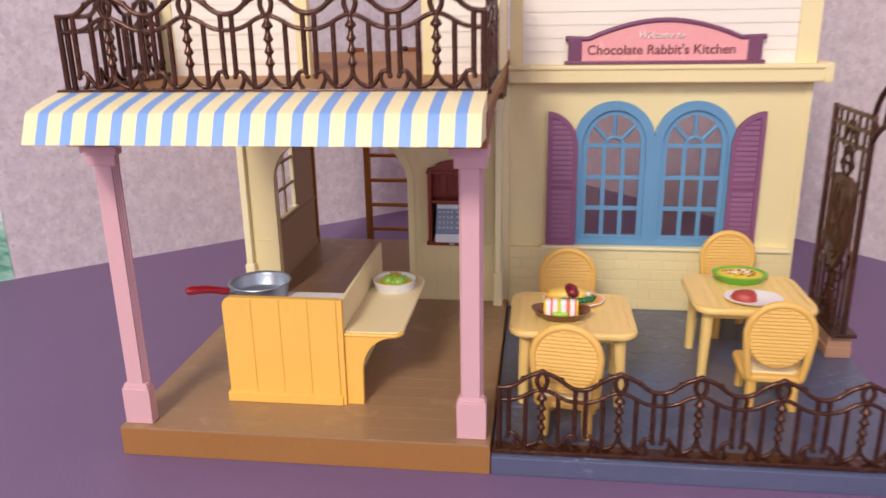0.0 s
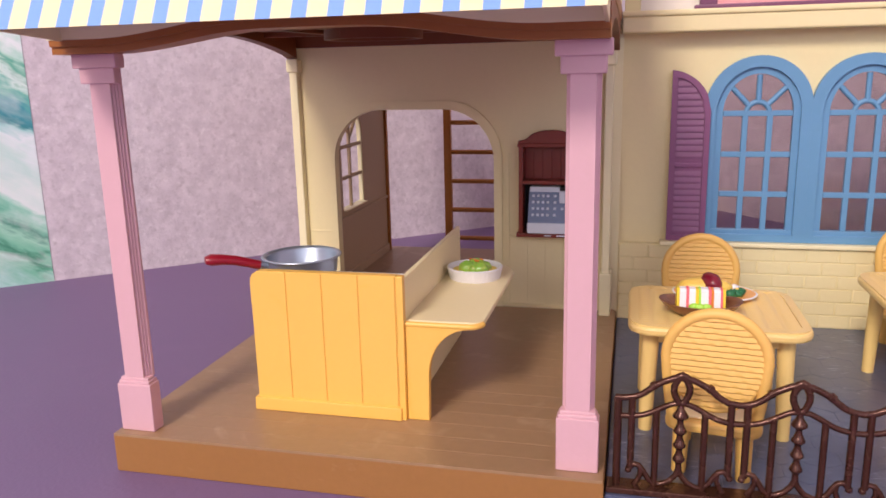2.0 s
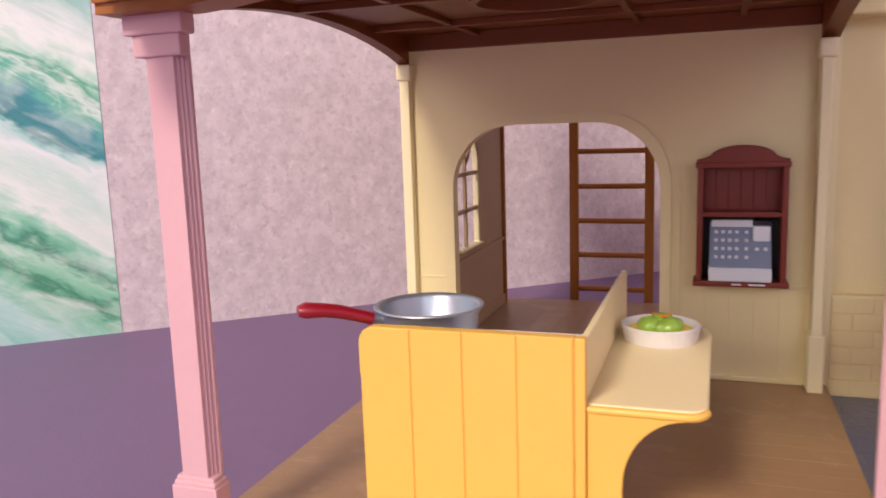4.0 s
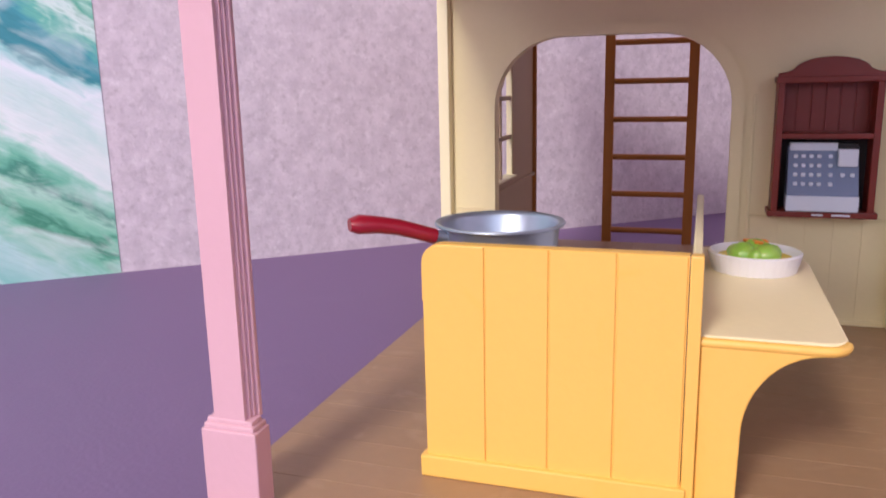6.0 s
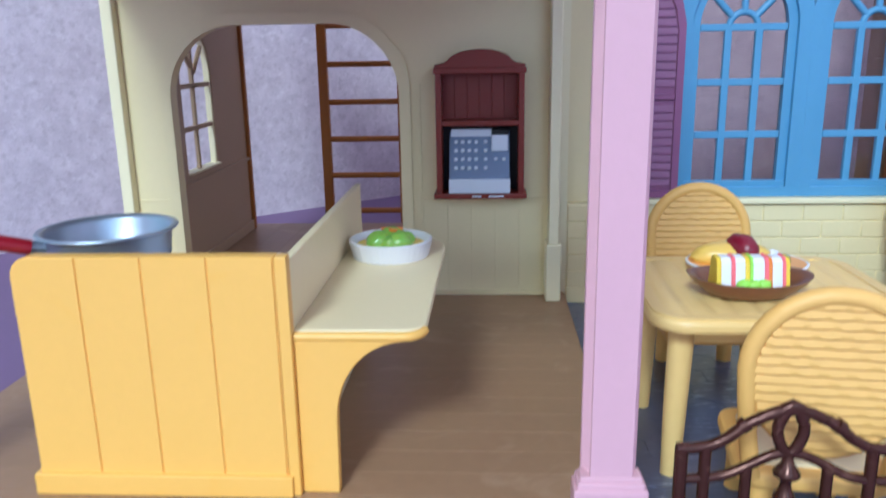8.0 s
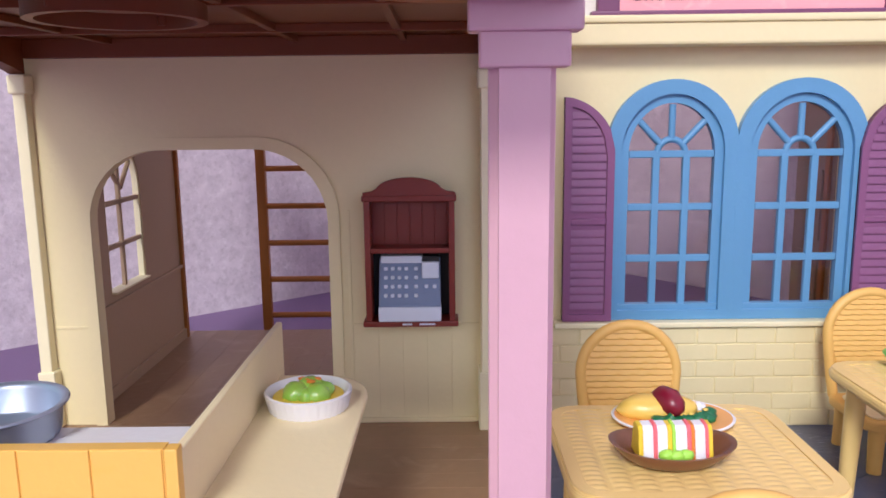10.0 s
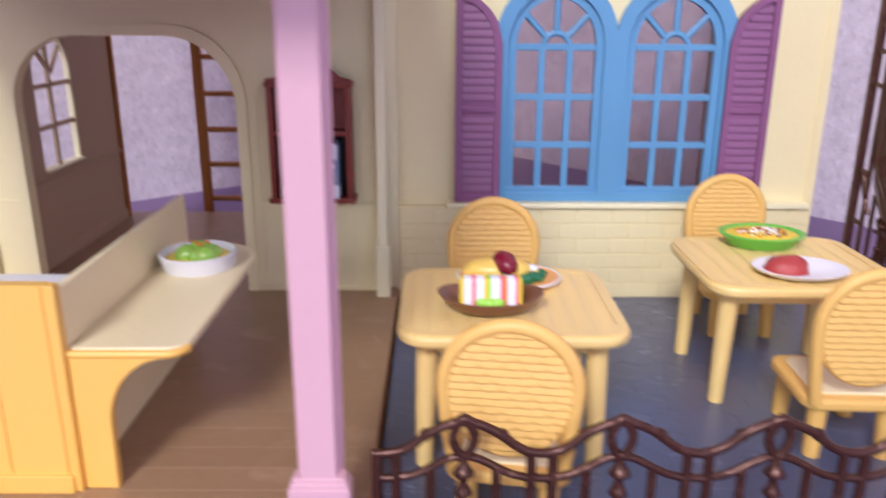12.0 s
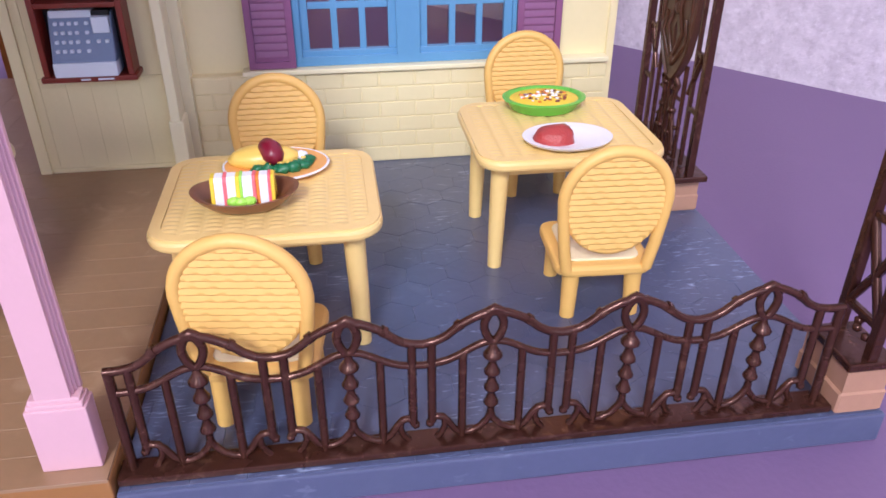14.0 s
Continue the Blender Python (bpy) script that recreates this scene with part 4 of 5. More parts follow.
# ---- garden arch with lattice ----
def brick_base(name, x0, x1, y0, y1, label):
    b = thing(name, 0, 0, TZ, label, "brick base", "brick bases of the garden arch")
    part("core", box(x0 + 0.08, x1 - 0.08, y0 + 0.08, y1 - 0.08, 0, 1.5), BRICK_M, b)
    for k in range(2):
        y, step = y0, (y1 - y0) / max(1, round((y1 - y0) / 2.4))
        while y < y1 - 0.1:
            g = 0.0 if k == 0 else 0.1
            part("brick", box(x0 + g, x1 - g, y + 0.02 + (g if y == y0 else 0), min(y + step, y1) - 0.02 - g, 0.02 + k * 0.78, 0.76 + k * 0.78, 0.06, seg=1), BRICK_M, b)
            y += step
    return b


brick_base("brick_base", 20.75, 22.3, 12.75, 19.1, "pink brick footing with two courses on the terrace edge")
brick_base("brick_base", 20.8, 22.3, -0.18, 2.1, "short pink brick footing at the terrace corner")


def garden_arch():
    g = thing("garden_arch", 21.54, 0, TZ + 1.58, "dark brown lattice garden arch on brick footings", "garden arch")
    H = 13.6
    for y0, y1 in ((12.25, 18.85), (-0.2, 1.85)):
        part("foot_plate", box(-0.75, 0.75, y0, y1, 0, 0.26, 0.05), BRONZE, g)

    def rod(points, r=0.13, name="rod", mat=BRONZE):
        part(name, tube(points, r, 7), mat, g)
    a, b = 12.55, 18.6
    for y in (a, b):
        part("upright", box(-0.16, 0.16, y - 0.17, y + 0.17, 0.2, H, 0.05), BRONZE, g)
    for z in (H - 0.15, H - 1.05, H - 2.1):
        part("crossbar", box(-0.1, 0.1, a, b, z - 0.13, z + 0.13, 0.04), BRONZE, g)
    for k in range(1, 6):
        y = a + (b - a) * k / 6
        part("lattice_bar", box(-0.08, 0.08, y - 0.1, y + 0.1, H - 2.1, H, 0.03), BRONZE, g)
    for y in (a + 0.95, b - 0.95):
        part("lattice_bar", box(-0.08, 0.08, y - 0.1, y + 0.1, 0.3, H - 2.0, 0.03), BRONZE, g)
    for z in (H - 3.2, H - 4.6, 5.2, 2.9):
        for y0, y1 in ((a, a + 0.95), (b - 0.95, b)):
            part("crossbar", box(-0.08, 0.08, y0, y1, z - 0.1, z + 0.1, 0.03), BRONZE, g)
    m = (a + b) / 2
    # carved board: a tall shield in two leaves, pierced along the middle
    for s in (-1, 1):
        inner = [(0.0, 3.5), (0.0, 4.7), (0.14, 5.1), (0.16, 5.6), (0.0, 6.0), (0.0, 7.0), (0.13, 7.4), (0.16, 8.1), (0.0, 8.6), (0.0, 9.5)]
        outer = [(0.7, 9.52), (1.35, 9.38), (1.72, 8.95), (1.78, 8.2), (1.7, 7.0), (1.56, 5.8), (1.3, 4.8), (0.85, 4.1), (0.4, 3.6)]
        leaf = [(m + s * (0.005 + p), z) for p, z in inner + outer]
        board = part("carved_board", prism(leaf, "x", -0.14, 0.14), CARVED, g, "flat carved brown board")
        part("board_rim", tube([(-0.13, m + s * (p - 0.1), z) for p, z in outer], 0.09, 6), CARVED, board)
    for s in (-1, 1):
        rod([(-0.15, m + s * 0.15, 4.6), (-0.17, m + s * 0.7, 5.6), (-0.17, m + s * 0.2, 6.6), (-0.17, m + s * 0.75, 7.6), (-0.15, m + s * 0.15, 8.6)], 0.09, "carving", CARVED)
        rod([(0, m, 9.3), (0, m + s * 0.9, 10.2), (0, m, 11.3)], 0.13, "scroll")
        rod([(0, m + s * 0.1, 11.5), (0, m + s * 0.6, 10.9), (0, m + s * 1.1, 11.4), (0, m + s * 0.7, 12.0), (0, m + s * 0.2, 12.9)], 0.12, "scroll")
        rod([(0, m + s * 0.5, 0.3), (0, m + s * 0.5, 4.4)], 0.11, "rod")
        for z in (1.2, 2.2, 3.2):
            part("bead", blob(0, m + s * 0.5, z, 0.22, 0.22, 0.16, sub=1), BRONZE, g)
        rod([(0, m + s * 0.15, 3.9), (0, m + s * 0.8, 3.4), (0, m + s * 0.3, 2.6), (0, m + s * 0.7, 1.6), (0, m + s * 1.0, 0.5)], 0.12, "scroll")
        rod([(0, m + s * 1.8, 3.4), (0, m + s * 2.6, 5.2)], 0.12, "brace")
        rod([(-0.15, m + s * 0.25, 4.3), (-0.17, m + s * 1.2, 5.3), (-0.15, m + s * 0.9, 6.2)], 0.09, "carved_leaf", CARVED)
        rod([(-0.15, m + s * 0.3, 6.9), (-0.17, m + s * 1.25, 7.9), (-0.15, m + s * 0.6, 8.9)], 0.09, "carved_leaf", CARVED)
        rod([(-0.15, m + s * 1.45, 5.6), (-0.16, m + s * 1.3, 7.0), (-0.15, m + s * 1.5, 8.0)], 0.1, "carving", CARVED)
        rod([(0, m + s * 1.35, 0.3), (0, m + s * 1.35, 4.4)], 0.1, "rod")
        for z0 in (0.6, 1.9, 3.2):
            rod([(0.06, m + s * (0.2 + 0.42 * k / 3) + s * 0.32 * math.cos(k * 1.05), z0 + 0.4 * math.sin(k * 1.05)) for k in range(6)], 0.09, "curl")
        rod([(0, m + s * 0.12, 9.4), (0, m + s * 0.55, 9.8), (0, m + s * 0.25, 10.3), (0, m + s * 0.7, 10.8)], 0.1, "curl")
    for z in (4.3, 6.5, 9.0):
        part("boss", blob(-0.16, m, z, 0.12, 0.26, 0.26, sub=2), CARVED, g)
    rod([(0, m, 0.3), (0, m, 4.2)], 0.12)
    # short front leg
    for y in (0.05, 1.6):
        part("upright", box(-0.16, 0.16, y - 0.16, y + 0.16, 0.2, H, 0.05), BRONZE, g)
    for z in (1.3, 4.2, 7.0, 9.8, H - 0.15):
        part("crossbar", box(-0.1, 0.1, 0.05, 1.6, z - 0.12, z + 0.12, 0.04), BRONZE, g)
    rod([(0, 0.1, 1.2), (0, 0.9, 2.8), (0, 1.5, 4.1)], 0.14, "brace")
    rod([(0, 1.5, 1.4), (0, 0.8, 2.6), (0, 0.1, 4.1)], 0.14, "brace")
    for k in range(6):
        part("flower", blob(0.1 * math.sin(k), 0.5 + 0.4 * math.cos(k * 1.1), 1.0 + 0.22 * math.sin(k * 1.1), 0.16, 0.16, 0.16, sub=1), BRONZE, g)
    # arched head between the legs
    for r, z in ((5.6, H - 0.3), (4.7, H - 2.0)):
        rod([(0, 7.05 + (r if r > 5 else 5.5) * math.cos(radians(t)), z + (3.2 if r > 5 else 2.4) * math.sin(radians(t))) for t in range(0, 181, 9)], 0.17, "head_rail")
    for t in (8, 40, 65, 90, 115, 140, 172):
        c, s = math.cos(radians(t)), math.sin(radians(t))
        rod([(0, 7.05 + 5.5 * c, H - 2.0 + 2.4 * s), (0, 7.05 + 5.1 * c, H - 1.0 + 2.8 * s), (0, 7.05 + 5.6 * c, H - 0.3 + 3.2 * s)], 0.12, "scroll")


garden_arch()


# ---- tables and chairs ----
def table(x, y):
    t = thing("dining_table", x, y, TZ, "yellow plastic table with woven-wicker top and rounded corners", "table", "terrace tables")
    hx, hy, top = 3.47, 3.07, 4.75
    part("tabletop", prism(rounded(-hx, hx, -hy, hy, 1.0), "z", top - 0.42, top - 0.05, 0.12), TABLE_Y, t)
    part("rim", ribbon(rounded(-hx + 0.08, hx - 0.08, -hy + 0.08, hy - 0.08, 0.95), rounded(-hx + 0.42, hx - 0.42, -hy + 0.42, hy - 0.42, 0.62), "z", top - 0.1, top + 0.004, closed=True), TABLE_Y, t, smooth=60)
    # wicker sheet: broad staves crossed by fine weft
    bm = bmesh.new()
    nx, ny = 76, 128
    ax, ay = hx - 0.43, hy - 0.43
    grid = []
    for i in range(nx + 1):
        row = []
        for j in range(ny + 1):
            px, py = -ax + 2 * ax * i / nx, -ay + 2 * ay * j / ny
            stave = abs(math.sin(math.pi * px / 0.62))
            odd = 1 if int(math.floor(px / 0.62)) % 2 else -1
            h = 0.055 * stave ** 0.6 + 0.011 * stave * odd * math.cos(2 * math.pi * py / 0.26)
            row.append(bm.verts.new((px, py, top - 0.054 + h)))
        grid.append(row)
    for i in range(nx):
        for j in range(ny):
            bm.faces.new((grid[i][j], grid[i + 1][j], grid[i + 1][j + 1], grid[i][j + 1]))
    part("woven_top", bm, TABLE_Y, t, smooth=80)
    part("apron", box(-2.75, 2.75, -2.2, 2.2, top - 0.95, top - 0.42, 0.08), TABLE_Y, t)
    for sx in (-1, 1):
        for sy in (-1, 1):
            part("leg", tube([(sx * 2.55, sy * 2.02, top - 0.5), (sx * 2.62, sy * 2.06, 2.0), (sx * 2.66, sy * 2.08, 0.0)], [0.35, 0.315, 0.27], 12), TABLE_Y, t)
    return t


first = table(4.7, 7.5)
copy_thing(first, pose(15.28 * U, 11.6 * U, TZ * U))


def chair(x, y, turn):
    c = thing("dining_chair", x, y, TZ, "yellow plastic chair with oval ribbed wicker back", "chair", "terrace chairs", turn=turn)
    part("seat", prism(rounded(-1.68, 1.68, -1.72, 1.72, 0.55), "z", 1.72, 2.12, 0.12), CHAIR_Y, c)
    part("seat_cushion", prism(rounded(-1.3, 1.3, -1.3, 1.35, 0.4), "z", 2.1, 2.2, 0.05), TAN, c, "pale woven seat panel")
    for sx in (-1, 1):
        for sy in (-1, 1):
            part("leg", tube([(sx * 1.08, sy * 1.28, 1.8), (sx * 1.12, sy * 1.36, 0.0)], [0.31, 0.26], 12), CHAIR_Y, c)

    def lean(z):
        return -1.62 - 0.07 * (z - 2.1)
    mid = 4.68
    path = [(-1.36, lean(2.0), 2.0), (-1.52, lean(3.0), 3.0), (-1.63, lean(4.0), 4.0)]
    path += [(-1.68 * math.cos(radians(a)), lean(mid + 1.68 * math.sin(radians(a))), mid + 1.68 * math.sin(radians(a))) for a in range(0, 181, 10)]
    path += [(1.63, lean(4.0), 4.0), (1.52, lean(3.0), 3.0), (1.36, lean(2.0), 2.0)]
    part("back_frame", tube(path, 0.2, 12, flat=1.05), CHAIR_Y, c)
    bz, bb = 4.5, 1.78
    rim = [(1.54 * math.cos(radians(a)), lean(bz + bb * math.sin(radians(a))), bz + bb * math.sin(radians(a))) for a in range(180, 361, 10)]
    part("back_hoop", tube(rim, 0.12, 8), CHAIR_Y, c)
    # ribbed panel
    plate = bmesh.new()
    edge = [[plate.verts.new((1.55 * math.cos(radians(a)), lean(bz + bb * math.sin(radians(a))) + side, bz + bb * math.sin(radians(a)))) for a in range(0, 360, 10)] for side in (-0.1, 0.1)]
    plate.faces.new(edge[0]), plate.faces.new(edge[1])
    for k in range(36):
        plate.faces.new((edge[0][k], edge[0][(k + 1) % 36], edge[1][(k + 1) % 36], edge[1][k]))
    back = part("backrest", plate, CHAIR_Y, c, "ribbed wicker-look back panel", 60)
    z = bz - bb + 0.22
    k = 0
    while z < bz + bb - 0.1:
        half = 1.55 * math.sqrt(max(0.01, 1 - ((z - bz) / bb) ** 2))
        if half > 0.3:
            # a woven band: full at its lower edge on both faces, drawn in at its upper edge
            bm = bmesh.new()
            rows = []
            for i in range(29):
                px = -half + 2 * half * i / 28
                dz = 0.006 * math.sin(11 * px + k * 2.2)
                w = 1 + 0.03 * math.cos(11 * px + k * 2.2)
                rows.append([bm.verts.new((px, lean(z) + a * w, z + b + dz)) for a, b in ((-0.115, 0.11), (-0.14, 0.03), (-0.158, -0.06), (-0.125, -0.1), (0.125, -0.1), (0.158, -0.06), (0.14, 0.03), (0.115, 0.11))])
            for p, q in zip(rows, rows[1:]):
                for j in range(8):
                    bm.faces.new((p[j], p[(j + 1) % 8], q[(j + 1) % 8], q[j]))
            bm.faces.new(rows[0]), bm.faces.new(rows[-1])
            part("rib", bm, CHAIR_Y, back, smooth=50)
        z += 0.215
        k += 1
    return c


first = chair(4.5, 3.3, -8)
copy_thing(first, pose(4.68 * U, 12.1 * U, TZ * U, 0, 0, 180))
copy_thing(first, pose(15.7 * U, 16.75 * U, TZ * U, 0, 0, 180))
copy_thing(first, pose(15.65 * U, 7.2 * U, TZ * U, 0, 0, -3))


# ---- cooking counter ----
def counter():
    c = thing("cooking_counter", 0, 0, DZ, "yellow panelled cooking counter with tan serving shelf", "counter")
    z1 = 7.85 - DZ
    y0 = 3.05
    out = [(-7.85, 0.0)] + [(-7.85, z1)] + arc(-13.7, z1 - 0.5, 0.5, 0.5, 90, 180, 6) + [(-14.2, 4.7), (-14.12, 4.7), (-14.12, 0.0)]
    part("front_panel", prism(out, "y", y0 + 0.045, y0 + 0.4), YELLOW, c)
    for i in range(4):
        xa, xb = -14.15 + i * 1.575, -14.15 + (i + 1) * 1.575
        if i == 0:
            pts = [(xa, 0.5), (xb - 0.02, 0.5), (xb - 0.02, z1 - 0.02)] + arc(xa + 0.48, z1 - 0.5, 0.5, 0.48, 90, 180, 6)
            part("plank", prism(pts, "y", y0, y0 + 0.12, 0.016), YELLOW, c)
        else:
            part("plank", box(xa + 0.02, min(xb, -7.86) - 0.02, y0, y0 + 0.12, 0.5, z1 - 0.01, 0.016, seg=1), YELLOW, c)
    part("kick_board", box(-14.3, -7.72, y0 - 0.13, y0 + 0.3, 0.0, 0.58, 0.05), YELLOW, c)
    part("body", box(-14.0, -7.9, y0 + 0.4, 5.85, 0.0, z1 - 1.12, 0.05), YELLOW, c)
    part("counter_top", box(-14.0, -7.85, y0 + 0.35, 5.9, z1 - 1.12, z1 - 0.64, 0.05), HOB, c, "white hob top")
    # Raised black disc in place of a cut hole's shade.
    part("hob_hole", lathe([(0, 0), (0.08, 0), (0.08, 0.015), (0, 0.015)], 12, at=(-9.6, 4.0, z1 - 0.645)), BLACK, c)
    # serving side
    part("side_screen", box(-7.8, -7.58, y0 + 0.34, 14.1, 0.0, z1 - 0.16, 0.06), TAN, c, "tan upright screen")
    part("screen_edge", box(-7.83, -7.54, y0 - 0.02, y0 + 0.34, 0.0, z1 + 0.01, 0.04), YELLOW, c)
    part("serving_shelf", prism(arc(-6.3, 11.45, 1.95, 2.0, 0, 90, 14) + [(-7.6, 13.45), (-7.6, 3.4)] + arc(-4.9, 3.95, 0.5, 0.5, 270, 360, 6), "z", 4.0, 4.26, 0.07), TAN, c, "tan serving shelf with rounded corners")
    lip = [(-7.6, 3.3)] + arc(-4.92, 3.88, 0.48, 0.58, 270, 350, 6)
    part("shelf_lip", tube([(a, b, 4.13) for a, b in lip], 0.125, 8), YELLOW, c)
    br = [(-7.54, 0.0), (-6.62, 0.0), (-6.58, 2.0)] + [(-4.9 - 1.68 * math.cos(radians(a)) , 2.0 + 2.02 * math.sin(radians(a))) for a in range(8, 91, 8)] + [(-4.9, 4.1), (-7.54, 4.1)]
    part("front_bracket", prism(br, "y", y0 + 0.16, y0 + 0.5, 0.04), YELLOW, c, "yellow curved bracket")
    return c


counter()


def pan():
    p = thing("frying_pan", -12.7, 5.12, 7.21, "silver deep frying pan with red handle on the counter", "pan", turn=40)
    prof = [(0, 0.0), (1.34, 0.0), (1.45, 0.05), (1.5, 0.16), (1.56, 0.75), (1.61, 0.81), (1.71, 0.835), (1.735, 0.87), (1.71, 0.91), (1.62, 0.91), (1.54, 0.87), (1.49, 0.77), (1.42, 0.2), (1.34, 0.11), (0, 0.1)]
    part("pan_bowl", lathe(prof, 48), STEEL, p)
    part("socket", tube([(-1.48, 0, 0.59), (-2.0, 0, 0.69)], 0.17, 10), STEEL, p)
    pts = [(-1.86, 0, 0.66), (-2.35, 0, 0.83), (-2.85, 0, 0.99), (-3.35, 0, 1.09), (-3.85, 0, 1.14), (-4.08, 0, 1.14)]
    part("handle", tube(pts, [0.2, 0.2, 0.21, 0.22, 0.25, 0.16], 12, flat=1.3), RED, p, "glossy red handle")


pan()


def salad():
    s = thing("salad_dish", -6.05, 10.35, DZ + 4.27, "white fluted dish of green salad on the serving shelf", "dish")
    bm = bmesh.new()
    n = 96
    prof = [(0, 0), (1.2, 0.0), (1.34, 0.56), (1.28, 0.6), (1.2, 0.54), (1.12, 0.26), (0, 0.24)]
    rings = []
    for k, (r, z) in enumerate(prof):
        if r == 0:
            rings.append([bm.verts.new((0, 0, z))])
        else:
            rings.append([bm.verts.new(((r + (0.024 * math.cos(36 * 2 * math.pi * i / n) if k in (1, 2) else 0)) * math.cos(2 * math.pi * i / n), (r + (0.024 * math.cos(36 * 2 * math.pi * i / n) if k in (1, 2) else 0)) * math.sin(2 * math.pi * i / n), z)) for i in range(n)])
    for a, b in zip(rings, rings[1:]):
        for i in range(n):
            j = (i + 1) % n
            if len(a) == 1:
                bm.faces.new((a[0], b[j], b[i]))
            elif len(b) == 1:
                bm.faces.new((a[i], a[j], b[0]))
            else:
                bm.faces.new((a[i], a[j], b[j], b[i]))
    part("ramekin", bm, WHITE, s, "white fluted ramekin", 60)
    for k, (x, y, r) in enumerate(((-0.34, -0.12, 0.44), (0.3, -0.2, 0.42), (0.02, 0.22, 0.5), (0.46, 0.22, 0.32), (-0.5, 0.28, 0.3), (0.02, -0.34, 0.3))):
        part("salad_leaf", blob(x, y, 0.46, r, r, r * 0.9, 0.12, k), SALAD, s)
    for k, (x, y) in enumerate(((0.0, 0.1), (0.25, 0.2), (-0.2, 0.25), (0.1, -0.05))):
        part("topping", blob(x, y, 0.84, 0.15, 0.1, 0.06, 0.4, k + 9, 2), ORANGE, s)
    part("dressing", lathe([(0, 0.36), (1.08, 0.36), (1.09, 0.4), (0, 0.41)], 32), YOLK, s)


salad()


# ---- wall cabinet and till ----
def wall_cabinet():
    c = thing("wall_shelf", -3.22, WY, 6.3, "mahogany wall shelf with curved crest, two compartments", "shelf")
    d, h = -1.15, 5.3
    for s in (-1, 1):
        x0, x1 = sorted((s * 1.83, s * 1.58))
        part("side_panel", box(x0, x1, d, 0, 0, h, 0.04), MAHOGANY, c)
    part("back_panel", box(-1.6, 1.6, -0.14, -0.01, 3.1, h), MAHOGANY, c)
    for k in range(6):
        part("back_board", box(-1.56 + k * 0.52, -1.08 + k * 0.52, -0.17, -0.1, 3.2, h - 0.1, 0.012, seg=1), MAHOGANY, c)
    # Near-black sheet stands in for the shade deep in the lower compartment.
    part("shade_back", box(-1.6, 1.6, -0.12, -0.01, 0.1, 3.1), BLACK, c, "near-black back with the recess's shade in its colour")
    part("bottom_board", box(-1.95, 1.95, d - 0.12, 0, -0.02, 0.22, 0.05), MAHOGANY, c)
    for x0, x1 in ((-0.35, 0.05), (0.35, 1.0)):
        part("worn_mark", box(x0, x1, d - 0.135, d - 0.11, 0.06, 0.14, 0.01), KEY_PALE, c, "pale rubbed mark")
    part("middle_board", box(-1.6, 1.6, d + 0.03, -0.1, 3.02, 3.24, 0.04), MAHOGANY, c)
    part("top_board", box(-1.9, 1.9, d - 0.06, 0, h - 0.16, h + 0.08, 0.04), MAHOGANY, c)
    crest = [(-1.85, h), (1.85, h), (1.85, h + 0.2), (1.5, h + 0.26)] + [(1.2 * math.cos(radians(a)) * 1.1, h + 0.28 + 0.52 * math.sin(radians(a))) for a in range(10, 171, 10)] + [(-1.5, h + 0.26), (-1.85, h + 0.2)]
    part("crest", prism(crest, "y", d, d + 0.25, 0.04), MAHOGANY, c, "curved mahogany crest")


wall_cabinet()


def till():
    t = thing("cash_register", -3.25, WY - 0.62, 6.53, "blue-grey toy cash register in the wall shelf", "cash register")
    pts = [(-0.72, 0), (0.42, 0), (0.42, 2.5), (0.05, 2.5), (-0.62, 0.85), (-0.72, 0.7)]
    part("case", prism(pts, "x", -1.26, 1.26, 0.05), KEY_BLUE, t)
    part("drawer", box(-1.28, 1.28, -0.8, 0.0, 0.02, 0.62, 0.05), KEY_PALE, t, "pale cash drawer")
    part("display", box(-1.2, 0.55, -0.05, 0.4, 2.3, 2.62, 0.05), KEY_PALE, t)
    part("paper_slot", box(0.5, 1.2, -0.4, 0.1, 1.72, 2.4, 0.06), KEY_PALE, t, "pale receipt housing")
    # Solid black box drawn for the slot's dark gap.
    part("slot", box(0.5, 1.22, -0.12, 0.3, 2.38, 2.6, 0.03), BLACK, t, "black receipt slot")
    key = None
    for r in range(4):
        for q in range(7):
            if q > 4 and r != 1:
                continue
            x, k = (-0.98, -0.7, -0.42, -0.14, 0.26, 0.68, 1.02)[q], 0.13 + r * 0.21
            yy, zz = -0.62 + 0.67 * k - 0.02, 0.85 + 1.65 * k
            if key is None:
                ob = part("key", box(-0.075, 0.075, -0.09, 0.05, -0.07, 0.07, 0.02, seg=1), KEY_PALE, t)
                key = ob.data
                ob.location = (x * U, yy * U, zz * U)
            else:
                shared("key", key, t, x, yy, zz)


till()


def ladder():
    l = thing("ladder", -10.98, 37.0, 0.0, "brown plastic ladder standing behind the open back", "ladder")
    for s in (-1, 1):
        part("rail", box(s * 2.55 - 0.3, s * 2.55 + 0.3, -0.25, 0.25, 0, 18.0, 0.05), LADDER, l)
    for k in range(7):
        part("rung", tube([(-2.4, 0, 2.0 + k * 2.4), (2.4, 0, 2.0 + k * 2.4)], 0.19, 10), LADDER, l)


ladder()


# ---- food ----
FZ = TZ + 4.77


